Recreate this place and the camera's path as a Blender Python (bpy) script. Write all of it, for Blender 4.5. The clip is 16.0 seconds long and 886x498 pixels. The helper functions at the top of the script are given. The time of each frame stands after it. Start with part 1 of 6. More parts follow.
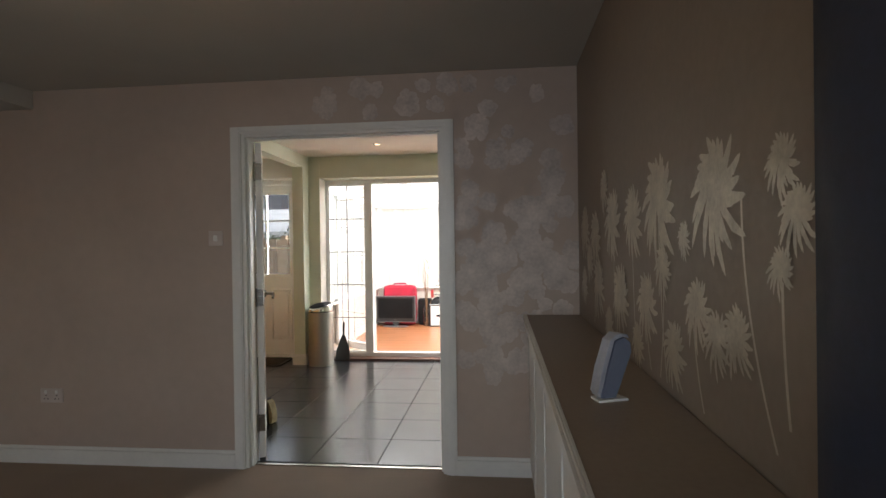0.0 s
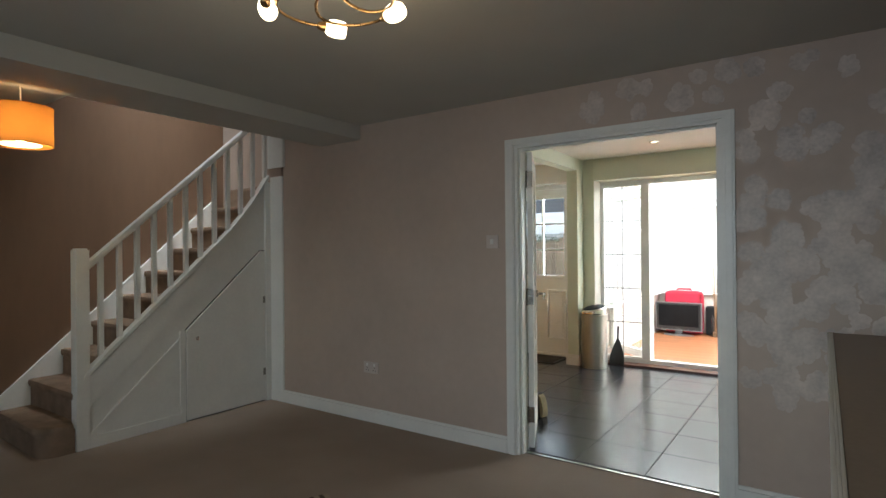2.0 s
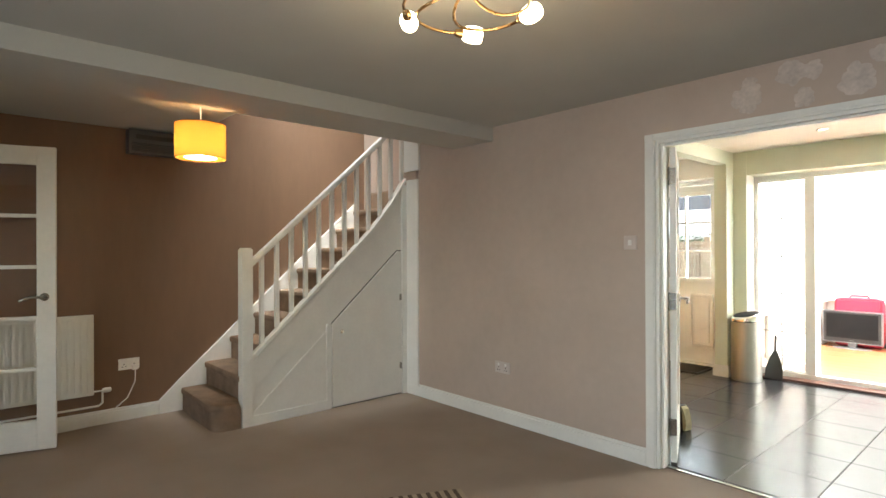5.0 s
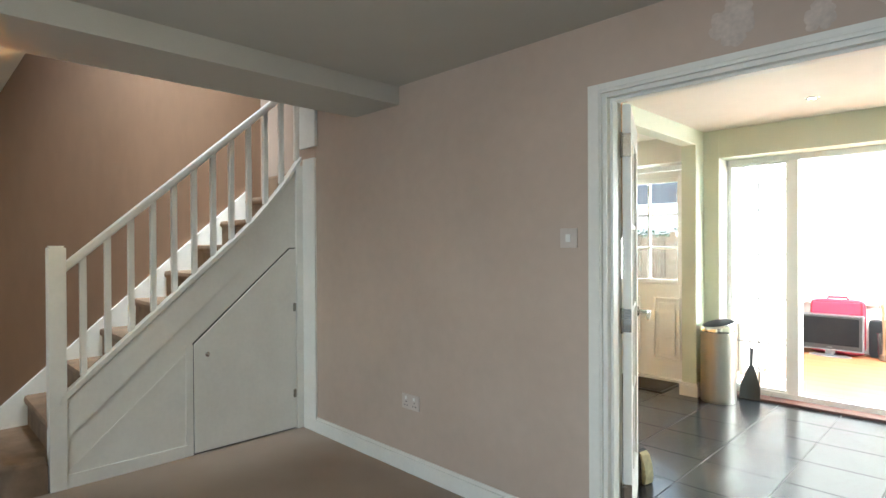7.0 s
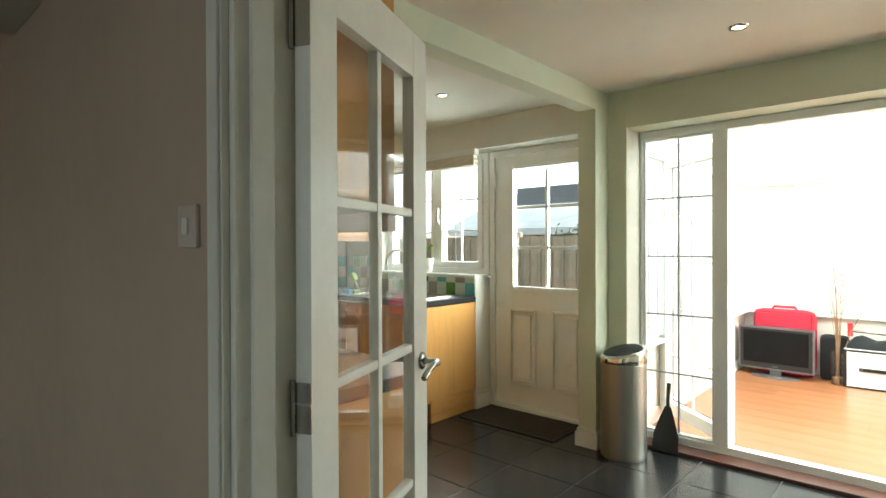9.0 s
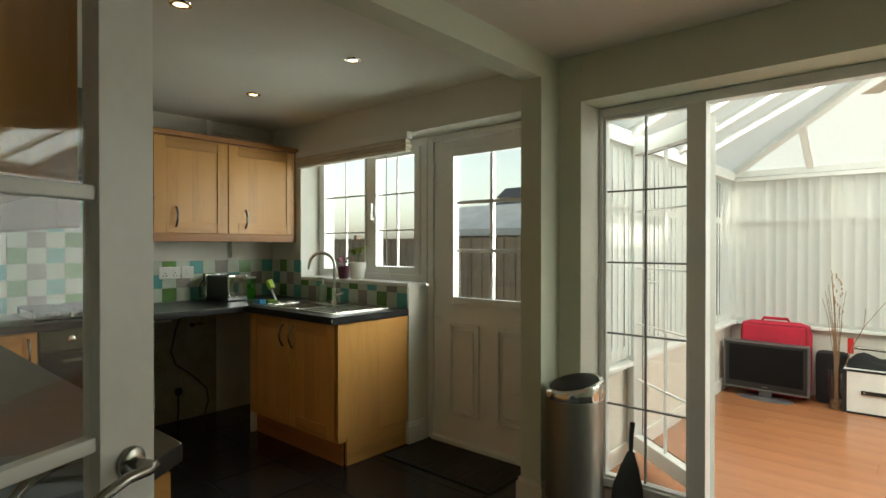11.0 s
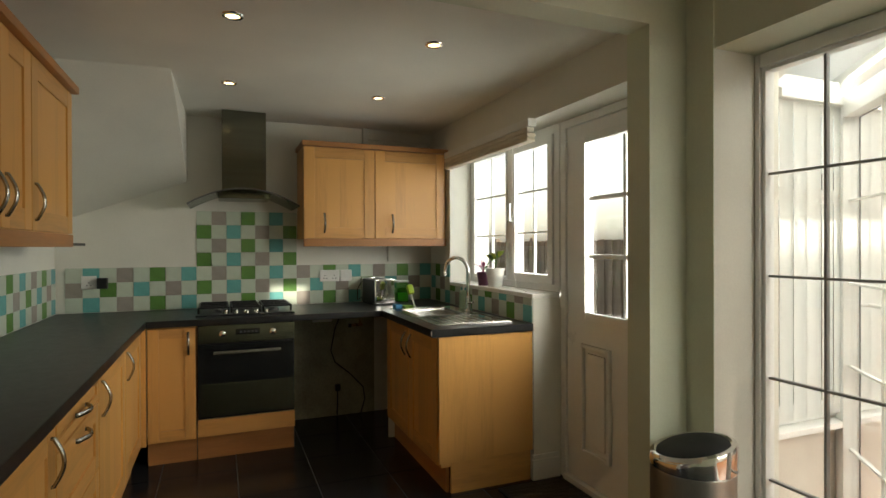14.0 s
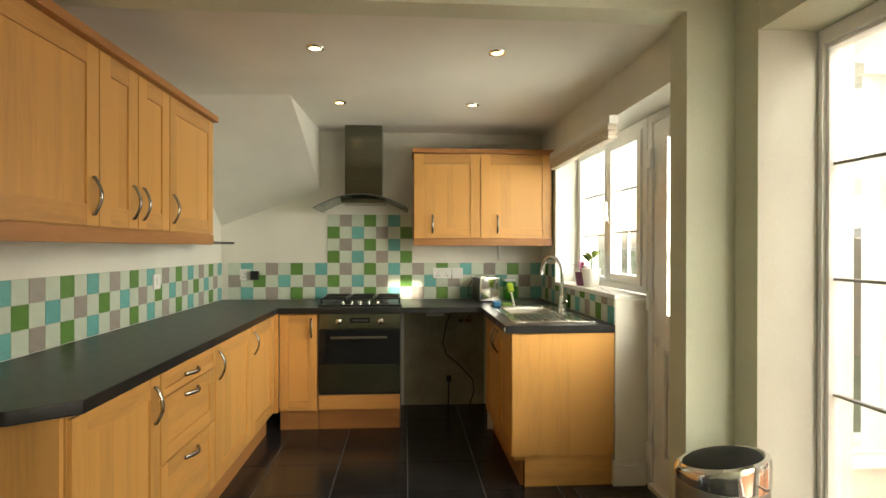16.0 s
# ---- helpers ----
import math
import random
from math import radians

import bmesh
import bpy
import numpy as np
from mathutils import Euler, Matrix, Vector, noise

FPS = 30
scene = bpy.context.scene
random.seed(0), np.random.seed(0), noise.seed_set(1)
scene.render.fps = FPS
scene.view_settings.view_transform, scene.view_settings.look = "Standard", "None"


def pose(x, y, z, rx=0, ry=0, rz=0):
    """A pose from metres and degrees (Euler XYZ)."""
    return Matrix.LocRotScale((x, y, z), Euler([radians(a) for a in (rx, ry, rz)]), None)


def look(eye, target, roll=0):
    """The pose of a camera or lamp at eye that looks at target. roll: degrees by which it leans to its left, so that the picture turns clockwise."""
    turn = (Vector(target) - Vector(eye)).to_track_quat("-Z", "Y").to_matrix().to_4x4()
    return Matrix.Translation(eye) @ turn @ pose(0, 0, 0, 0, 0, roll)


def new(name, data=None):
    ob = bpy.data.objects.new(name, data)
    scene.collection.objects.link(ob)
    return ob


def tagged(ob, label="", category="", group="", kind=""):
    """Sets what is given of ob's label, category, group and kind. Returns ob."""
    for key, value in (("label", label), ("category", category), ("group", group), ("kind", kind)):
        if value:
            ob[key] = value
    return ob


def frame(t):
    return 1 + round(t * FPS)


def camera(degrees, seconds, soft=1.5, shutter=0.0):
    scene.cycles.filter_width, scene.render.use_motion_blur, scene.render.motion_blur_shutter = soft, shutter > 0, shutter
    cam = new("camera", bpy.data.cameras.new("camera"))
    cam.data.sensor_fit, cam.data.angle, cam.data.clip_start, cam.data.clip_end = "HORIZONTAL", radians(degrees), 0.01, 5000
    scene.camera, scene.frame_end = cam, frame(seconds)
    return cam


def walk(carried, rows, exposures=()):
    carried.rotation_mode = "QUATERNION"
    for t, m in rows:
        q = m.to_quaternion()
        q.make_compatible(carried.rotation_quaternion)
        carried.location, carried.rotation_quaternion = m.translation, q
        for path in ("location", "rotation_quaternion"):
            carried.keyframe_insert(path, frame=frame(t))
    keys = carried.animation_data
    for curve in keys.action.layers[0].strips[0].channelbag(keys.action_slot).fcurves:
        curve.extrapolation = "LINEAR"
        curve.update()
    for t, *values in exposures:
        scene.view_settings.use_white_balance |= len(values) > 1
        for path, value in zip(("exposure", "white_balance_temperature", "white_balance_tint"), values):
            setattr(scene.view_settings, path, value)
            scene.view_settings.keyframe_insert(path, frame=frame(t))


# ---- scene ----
cam = camera(77.8, 16.0)
PATH = [
    (0, (0.122, 0.231, 1.282), (-0.088, 2.22, 1.271), -0.8),
    (0.5, (0.14, 0.216, 1.28), (-0.358, 2.148, 1.275), -0.9),
    (1, (0.173, 0.188, 1.292), (-0.624, 2.01, 1.289), -0.5),
    (1.5, (0.212, 0.189, 1.303), (-0.775, 1.922, 1.302), -0.4),
    (2, (0.231, 0.186, 1.29), (-0.911, 1.828, 1.296), -0.5),
    (2.5, (0.233, 0.175, 1.296), (-1.024, 1.731, 1.303), -0.4),
    (3, (0.253, 0.164, 1.296), (-1.105, 1.632, 1.306), -0.4),
    (3.5, (0.267, 0.14, 1.302), (-1.171, 1.53, 1.313), -0.3),
    (4, (0.276, 0.125, 1.311), (-1.2, 1.474, 1.317), -0.3),
    (6.3, (-0.052, 0.643, 1.283), (-1.547, 1.972, 1.289), -0.2),
    (6.5, (-0.112, 0.788, 1.286), (-1.589, 2.135, 1.284), -0.2),
    (7, (-0.208, 1.186, 1.313), (-1.628, 2.595, 1.302), -0.3),
    (7.5, (-0.286, 1.579, 1.318), (-1.654, 3.038, 1.308), -0.4),
    (8, (-0.295, 2.018, 1.323), (-1.644, 3.495, 1.309), -0.4),
    (8.5, (-0.337, 2.424, 1.317), (-1.683, 3.903, 1.302), -0.3),
    (9, (-0.408, 2.803, 1.304), (-1.746, 4.289, 1.292), -0.2),
    (9.5, (-0.49, 3.125, 1.315), (-1.827, 4.611, 1.299), -0.1),
    (11.8, (-0.579, 3.733, 1.32), (-1.914, 5.354, 1.312), 0.1),
    (12, (-0.583, 3.757, 1.325), (-1.905, 5.388, 1.316), 0.1),
    (12.5, (-0.607, 3.947, 1.333), (-1.997, 5.521, 1.315), -0.0),
    (13, (-0.63, 4.158, 1.346), (-2.234, 5.511, 1.324), -0.2),
    (13.5, (-0.56, 4.358, 1.342), (-2.334, 5.483, 1.326), -0.2),
    (14, (-0.417, 4.566, 1.343), (-2.362, 5.355, 1.334), -0.2),
    (14.5, (-0.321, 4.75, 1.333), (-2.347, 5.307, 1.327), -0.1),
    (15, (-0.26, 4.871, 1.328), (-2.328, 5.236, 1.323), -0.0),
    (15.5, (-0.195, 4.992, 1.319), (-2.281, 5.229, 1.317), 0.1),
    (16, (-0.141, 5.056, 1.33), (-2.235, 5.2, 1.326), 0.1),
]
EXPOSURES = [
    (0.0, 2.12, 6200, 12), (0.5, 1.45, 5600, 10), (1.0, 1.3, 5500, 7), (1.5, 1.75, 5500, 6), (2.0, 2.45, 5750, 4), (2.5, 3.05, 5950, 5), (3.0, 3.4, 6250, 6), (3.5, 3.55, 6300, 8),
    (4.0, 3.6, 6300, 7), (6.5, 3.75, 5700, 3), (7.0, 3.75, 5600, 1), (7.5, 3.65, 5600, -1), (8.0, 3.55, 5600, -2), (8.5, 3.08, 5800, -3), (9.0, 2.35, 6000, -6), (9.5, 1.75, 6200, -9),
    (12.0, 0.83, 6500, -2), (12.5, 0.83, 6500, -2), (13.0, 0.78, 6500, 0), (13.5, 0.83, 6600, 2), (14.0, 1.08, 6800, 4), (14.5, 1.35, 6900, 4), (15.0, 1.7, 7100, 4), (15.5, 1.95, 7250, 4), (16.0, 2.05, 7350, 4),
]
walk(cam, [(t, look(eye, target, roll)) for t, eye, target, roll in PATH], EXPOSURES)

# the kitchen, conservatory and garden are drawn in units of their own, 5 % larger than a metre, with their floor at FZ
KC, KS, FZ = Vector((-0.55, 3.405, 1.3)), 1.05, 0.062
KITCHEN = Matrix.Translation(KC) @ Matrix.Scale(KS, 4) @ Matrix.Translation(-KC)
ROOM = Matrix.Identity(4)


def kx(x):
    """A place along x in metres, in kitchen units."""
    return KC.x + (x - KC.x) / KS


# ---- light ----
SUN_ELEV, SUN_AZ = 7.8, math.atan2(0.958, 0.29)     # the sun stands low, beyond the garden door
world = bpy.data.worlds.new("world")
scene.world = world
world.use_nodes = True
_n = world.node_tree.nodes
_sky = _n.new("ShaderNodeTexSky")
_sky.sky_type, _sky.sun_disc = "NISHITA", False
_sky.sun_elevation, _sky.sun_rotation = radians(SUN_ELEV), SUN_AZ
_sky.air_density, _sky.dust_density = 1.0, 2.0
_hue = _n.new("ShaderNodeHueSaturation")
_hue.inputs["Saturation"].default_value, _hue.inputs["Value"].default_value = 0.35, 1.5
world.node_tree.links.new(_sky.outputs[0], _hue.inputs["Color"])
world.node_tree.links.new(_hue.outputs[0], _n["Background"].inputs[0])
_n["Background"].inputs[1].default_value = 0.15


def lamp(name, kind, m, energy, color=(1, 1, 1), **more):
    data = bpy.data.lights.new(name, kind)
    data.energy, data.color = energy, color
    if "size" in more:
        data.shape, data.size, data.size_y = "RECTANGLE", more["size"], more["size_y"]
    if "spread" in more:
        data.spread = radians(more["spread"])
    if "radius" in more:
        data.shadow_soft_size = more["radius"]
    ob = new(name, data)
    ob.matrix_world = ROOM @ m
    return ob


_d = Vector((math.sin(SUN_AZ) * math.cos(radians(SUN_ELEV)), math.cos(SUN_AZ) * math.cos(radians(SUN_ELEV)), math.sin(radians(SUN_ELEV))))
sun = lamp("sun", "SUN", look(_d * 30, (0, 0, 0)), 2.6, (1.0, 0.93, 0.82))
sun.data.angle = radians(0.6)
# sky light in the openings of the place, but for the landing
lamp("sky_light_living_window", "AREA", look((-0.7, -2.42, 1.45), (-0.6, 3.0, 1.0)), 1.9, (0.80, 0.89, 1.0), size=2.0, size_y=1.15, spread=100)
# added fill below the closed landing ceiling, in place of daylight from upstairs
lamp("landing_fill_light", "AREA", look((-4.0, 2.55, 4.5), (-4.75, 2.75, 2.2)), 2.6, (1.0, 0.98, 0.94), size=0.6, size_y=1.2, spread=50)
# electric light
lamp("ceiling_light_glow", "POINT", pose(-1.05, 1.41, 1.96), 0.76, (1.0, 0.72, 0.42), radius=0.12)
lamp("pendant_glow", "POINT", pose(-3.3, 1.31, 1.975), 1.0, (1.0, 0.66, 0.30), radius=0.05)
ROOM = KITCHEN
lamp("sky_light_kitchen_window", "AREA", look((-3.6, 6.62, 1.55), (-3.4, 4.0, 0.9)), 5.0, (0.93, 0.97, 1.0), size=1.0, size_y=0.85)
lamp("sky_light_garden_door", "AREA", look((-2.3, 6.68, 1.55), (-3.9, 5.3, 0.95)), 11.5, (1.0, 0.98, 0.93), size=0.8, size_y=0.85, spread=130)
lamp("sky_light_roof", "AREA", look((-1.16, 7.3, 2.365), (-0.72, 7.3, 1.5)), 18.5, (1.0, 0.99, 0.96), size=1.6, size_y=1.55)
lamp("sky_light_roof", "AREA", look((0.43, 7.3, 2.365), (-0.01, 7.3, 1.5)), 18.5, (1.0, 0.99, 0.96), size=1.6, size_y=1.55)
lamp("sky_light_side_windows", "AREA", look((1.1, 7.75, 1.3), (-2.2, 6.4, 1.0)), 16, (1.0, 0.99, 0.96), size=2.2, size_y=1.2)
ROOM = Matrix.Identity(4)


# ---- materials ----
def mat(name, color, rough=0.6, metal=0.0, vary=0.12, scale=6.0, fine=60.0, bump=0.1, dark=None, spec=0.5, per=0.0, stretch=(1, 1, 1)):
    """A surface with broad and fine variation, its relief, and a shift from piece to piece."""
    m = bpy.data.materials.new(name)
    m.use_nodes = True
    t = m.node_tree
    b = t.nodes["Principled BSDF"]
    b.inputs["Metallic"].default_value = metal
    b.inputs["Specular IOR Level"].default_value = spec
    co = t.nodes.new("ShaderNodeTexCoord")
    mp = t.nodes.new("ShaderNodeMapping")
    mp.inputs["Scale"].default_value = stretch
    t.links.new(co.outputs["Object"], mp.inputs[0])
    n1, n2 = t.nodes.new("ShaderNodeTexNoise"), t.nodes.new("ShaderNodeTexNoise")
    n1.inputs["Scale"].default_value, n2.inputs["Scale"].default_value = scale, fine
    n1.inputs["Detail"].default_value, n2.inputs["Detail"].default_value = 4, 3
    for n in (n1, n2):
        t.links.new(mp.outputs[0], n.inputs["Vector"])
    add = t.nodes.new("ShaderNodeMath")
    add.operation = "MULTIPLY_ADD"
    t.links.new(n2.outputs["Fac"], add.inputs[0])
    add.inputs[1].default_value = 0.5
    t.links.new(n1.outputs["Fac"], add.inputs[2])
    last = add.outputs[0]
    if per:
        info = t.nodes.new("ShaderNodeObjectInfo")
        sh = t.nodes.new("ShaderNodeMath")
        sh.operation = "MULTIPLY_ADD"
        t.links.new(info.outputs["Random"], sh.inputs[0])
        sh.inputs[1].default_value = per
        t.links.new(last, sh.inputs[2])
        last = sh.outputs[0]
    ramp = t.nodes.new("ShaderNodeValToRGB")
    ramp.color_ramp.elements[0].position, ramp.color_ramp.elements[1].position = 0.45, 1.05 + per * 0.8
    lo = dark or tuple(c * (1 - 2 * vary) for c in color)
    hi = tuple(min(1, c * (1 + vary)) for c in color)
    ramp.color_ramp.elements[0].color, ramp.color_ramp.elements[1].color = (*lo, 1), (*hi, 1)
    t.links.new(last, ramp.inputs[0])
    t.links.new(ramp.outputs[0], b.inputs["Base Color"])
    rr = t.nodes.new("ShaderNodeMapRange")
    rr.inputs["To Min"].default_value, rr.inputs["To Max"].default_value = max(0.02, rough * 0.8), min(1, rough * 1.2)
    t.links.new(n1.outputs["Fac"], rr.inputs["Value"])
    t.links.new(rr.outputs[0], b.inputs["Roughness"])
    if bump:
        bp = t.nodes.new("ShaderNodeBump")
        bp.inputs["Strength"].default_value, bp.inputs["Distance"].default_value = bump, 0.004
        t.links.new(n2.outputs["Fac"], bp.inputs["Height"])
        t.links.new(bp.outputs[0], b.inputs["Normal"])
    return m


def glow(name, color, strength):
    m = bpy.data.materials.new(name)
    m.use_nodes = True
    b = m.node_tree.nodes["Principled BSDF"]
    b.inputs["Base Color"].default_value = (*color, 1)
    b.inputs["Emission Color"].default_value = (*color, 1)
    b.inputs["Emission Strength"].default_value = strength
    return m


def glass(name, tint=(1, 1, 1), rough=0.0):
    """Thin clear glass: see-through, with a weak mirror image."""
    m = bpy.data.materials.new(name)
    m.use_nodes = True
    t = m.node_tree
    t.nodes.remove(t.nodes["Principled BSDF"])
    tr, gl, mx, lw, pw, ma = (t.nodes.new("ShaderNode" + k) for k in ("BsdfTransparent", "BsdfGlossy", "MixShader", "LayerWeight", "Math", "Math"))
    tr.inputs[0].default_value = (*tint, 1)
    gl.inputs["Roughness"].default_value = rough
    lw.inputs["Blend"].default_value = 0.5
    pw.operation, ma.operation = "POWER", "MULTIPLY_ADD"
    pw.inputs[1].default_value, ma.inputs[1].default_value, ma.inputs[2].default_value = 4.0, 0.7, 0.035
    t.links.new(lw.outputs["Facing"], pw.inputs[0])
    t.links.new(pw.outputs[0], ma.inputs[0])
    t.links.new(ma.outputs[0], mx.inputs[0])
    t.links.new(tr.outputs[0], mx.inputs[1])
    t.links.new(gl.outputs[0], mx.inputs[2])
    t.links.new(mx.outputs[0], t.nodes["Material Output"].inputs[0])
    return m


def sheer(name, color, through_part=0.5, clear=0.0):
    """Cloth or plastic that lets light through."""
    m = bpy.data.materials.new(name)
    m.use_nodes = True
    t = m.node_tree
    t.nodes.remove(t.nodes["Principled BSDF"])
    df, tl, mx = (t.nodes.new("ShaderNode" + s) for s in ("BsdfDiffuse", "BsdfTranslucent", "MixShader"))
    nz = t.nodes.new("ShaderNodeTexNoise")
    nz.inputs["Scale"].default_value = 90
    rp = t.nodes.new("ShaderNodeValToRGB")
    rp.color_ramp.elements[0].color = (*[c * 0.9 for c in color], 1)
    rp.color_ramp.elements[1].color = (*color, 1)
    t.links.new(nz.outputs["Fac"], rp.inputs[0])
    for s in (df, tl):
        t.links.new(rp.outputs[0], s.inputs[0])
    mx.inputs[0].default_value = through_part
    t.links.new(df.outputs[0], mx.inputs[1])
    t.links.new(tl.outputs[0], mx.inputs[2])
    out = mx.outputs[0]
    if clear:
        tp, m2 = t.nodes.new("ShaderNodeBsdfTransparent"), t.nodes.new("ShaderNodeMixShader")
        m2.inputs[0].default_value = clear
        t.links.new(out, m2.inputs[1])
        t.links.new(tp.outputs[0], m2.inputs[2])
        out = m2.outputs[0]
    t.links.new(out, t.nodes["Material Output"].inputs[0])
    return m


PINK = mat("pink_wallpaper", (0.505, 0.405, 0.33), 0.6, vary=0.05, scale=2.2, fine=14, bump=0.03)
BROWN = mat("brown_wallpaper", (0.20, 0.118, 0.07), 0.5, vary=0.06, scale=2.5, fine=24, bump=0.03, stretch=(1, 1, 0.25))
WHITE = mat("white_gloss_paint", (0.80, 0.79, 0.74), 0.35, vary=0.03, scale=5, fine=40, bump=0.03)
CREAM = mat("cream_wall_paint", (0.70, 0.735, 0.59), 0.7, vary=0.04, scale=3, fine=120, bump=0.06)
KWHITE = mat("kitchen_wall_paint", (0.78, 0.76, 0.68), 0.7, vary=0.04, scale=3, fine=120, bump=0.06)
CEILK = mat("kitchen_ceiling_paint", (0.84, 0.815, 0.735), 0.85, vary=0.03, scale=3, fine=150, bump=0.05)
# off-white paint darkened to stand for the living room ceiling's weaker light
CEIL = mat("darkened_ceiling_paint", (0.54, 0.53, 0.49), 0.85, vary=0.03, scale=3, fine=150, bump=0.05)
TAUPE = mat("taupe_wallpaper", (0.27, 0.215, 0.165), 0.5, vary=0.08, scale=3, fine=40, bump=0.03)
CARPET = mat("beige_carpet", (0.35, 0.285, 0.235), 0.95, vary=0.06, scale=2.5, fine=320, bump=0.9, spec=0.1)
STAIRC = mat("stair_carpet", (0.27, 0.19, 0.13), 0.95, vary=0.16, scale=9, fine=320, bump=0.9, spec=0.1)
SLATE = mat("dark_slate_tile", (0.018, 0.018, 0.020), 0.22, spec=0.5, vary=0.25, scale=5, fine=45, bump=0.12, per=0.3)
GROUT = mat("grey_grout", (0.17, 0.165, 0.155), 0.9)
LAMINATE = mat("orange_laminate", (0.40, 0.165, 0.075), 0.25, vary=0.12, scale=3, fine=30, bump=0.02, per=0.18, stretch=(0.25, 2.5, 2.5))
UPVC = mat("white_plastic_frame", (0.88, 0.88, 0.85), 0.3, vary=0.02, bump=0.01)
BEECH = mat("beech_wood", (0.60, 0.315, 0.095), 0.34, vary=0.13, scale=3.0, fine=34, bump=0.03, per=0.5, stretch=(3, 3, 0.22))
BEECHH = mat("beech_wood_across", (0.58, 0.30, 0.092), 0.36, vary=0.15, scale=4, fine=26, bump=0.03, per=0.25, stretch=(0.35, 0.35, 3))
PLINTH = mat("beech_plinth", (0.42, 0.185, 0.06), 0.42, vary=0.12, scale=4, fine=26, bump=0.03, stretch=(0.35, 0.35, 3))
STAINLESS = mat("stainless_steel", (0.62, 0.61, 0.58), 0.2, 1.0, vary=0.05, scale=8, fine=70, bump=0.02, stretch=(0.15, 4, 4))
WORKTOP = mat("black_worktop", (0.016, 0.016, 0.017), 0.33, vary=0.3, scale=30, fine=300, bump=0.08)
STEEL = mat("brushed_steel", (0.36, 0.345, 0.31), 0.26, 1.0, vary=0.06, scale=8, fine=70, bump=0.03, stretch=(0.15, 0.15, 4))
# brushed steel with the dark, greenish room it mirrors put into its colour
DSTEEL = mat("reflection_toned_steel", (0.19, 0.19, 0.145), 0.15, 1.0, vary=0.06, scale=8, fine=70, bump=0.03, stretch=(0.15, 0.15, 4))
BSTEEL = mat("matte_bin_steel", (0.46, 0.45, 0.41), 0.40, 1.0, vary=0.06, scale=8, fine=90, bump=0.03, stretch=(4, 4, 0.15))
CHROME = mat("polished_chrome", (0.78, 0.77, 0.75), 0.08, 1.0, vary=0.03, bump=0.0)
BRASS = mat("antique_brass", (0.34, 0.22, 0.10), 0.28, 1.0, vary=0.15, scale=20, bump=0.02)
BLACK = mat("black_plastic", (0.016, 0.016, 0.017), 0.35, vary=0.2, scale=12, fine=200, bump=0.04)
DARKGLASS = mat("dark_glass", (0.010, 0.011, 0.012), 0.06, vary=0.1, bump=0.0)
SCREEN = mat("unlit_screen", (0.008, 0.008, 0.009), 0.25, vary=0.1, bump=0.0, spec=0.12)
GREYPL = mat("grey_plastic", (0.10, 0.10, 0.105), 0.35, vary=0.1, scale=12, bump=0.02)
PLASTIC = mat("white_plastic", (0.80, 0.79, 0.75), 0.35, vary=0.03, bump=0.01)
NAVY = mat("navy_surface", (0.012, 0.020, 0.045), 0.6, vary=0.2, scale=6, fine=90, bump=0.1)
SHELFTOP = mat("taupe_shelf_top", (0.30, 0.235, 0.175), 0.45, vary=0.08, scale=4, fine=60, bump=0.02)
GLASS = glass("clear_glass")
BLIND = sheer("cream_blind_fabric", (0.88, 0.87, 0.83), 0.55)
ROOFPANE = sheer("opal_roof_sheet", (0.92, 0.92, 0.90), 0.6)


# ---- builders ----
def box(bm, x0, x1, y0, y1, z0, z1, bev=0.0, m=None):
    """Adds a box, with worn edges where bev is given."""
    tmp = bmesh.new()
    bmesh.ops.create_cube(tmp, size=1, matrix=Matrix.LocRotScale(((x0 + x1) / 2, (y0 + y1) / 2, (z0 + z1) / 2), None, (abs(x1 - x0), abs(y1 - y0), abs(z1 - z0))))
    if bev:
        bmesh.ops.bevel(tmp, geom=tmp.edges[:], offset=bev, segments=2, profile=0.6, affect="EDGES")
    merge(bm, tmp, m)
    return bm


def merge(bm, tmp, m=None):
    if m is not None:
        bmesh.ops.transform(tmp, matrix=m, verts=tmp.verts[:])
    me = bpy.data.meshes.new("tmp")
    tmp.to_mesh(me)
    tmp.free()
    bm.from_mesh(me)
    bpy.data.meshes.remove(me)


def prism(bm, pts, a, b, axis="x", bev=0.0):
    """Adds a polygon, drawn in the two other axes, pulled from a to b along axis."""
    def at(p, q):
        return {"x": (q, p[0], p[1]), "y": (p[0], q, p[1]), "z": (p[0], p[1], q)}[axis]
    tmp = bmesh.new()
    v0 = [tmp.verts.new(at(p, a)) for p in pts]
    v1 = [tmp.verts.new(at(p, b)) for p in pts]
    tmp.faces.new(v0)
    tmp.faces.new(v1[::-1])
    for i in range(len(pts)):
        j = (i + 1) % len(pts)
        tmp.faces.new((v0[j], v0[i], v1[i], v1[j]))
    bmesh.ops.recalc_face_normals(tmp, faces=tmp.faces[:])
    if bev:
        bmesh.ops.bevel(tmp, geom=tmp.edges[:], offset=bev, segments=2, profile=0.6, affect="EDGES")
    merge(bm, tmp)
    return bm


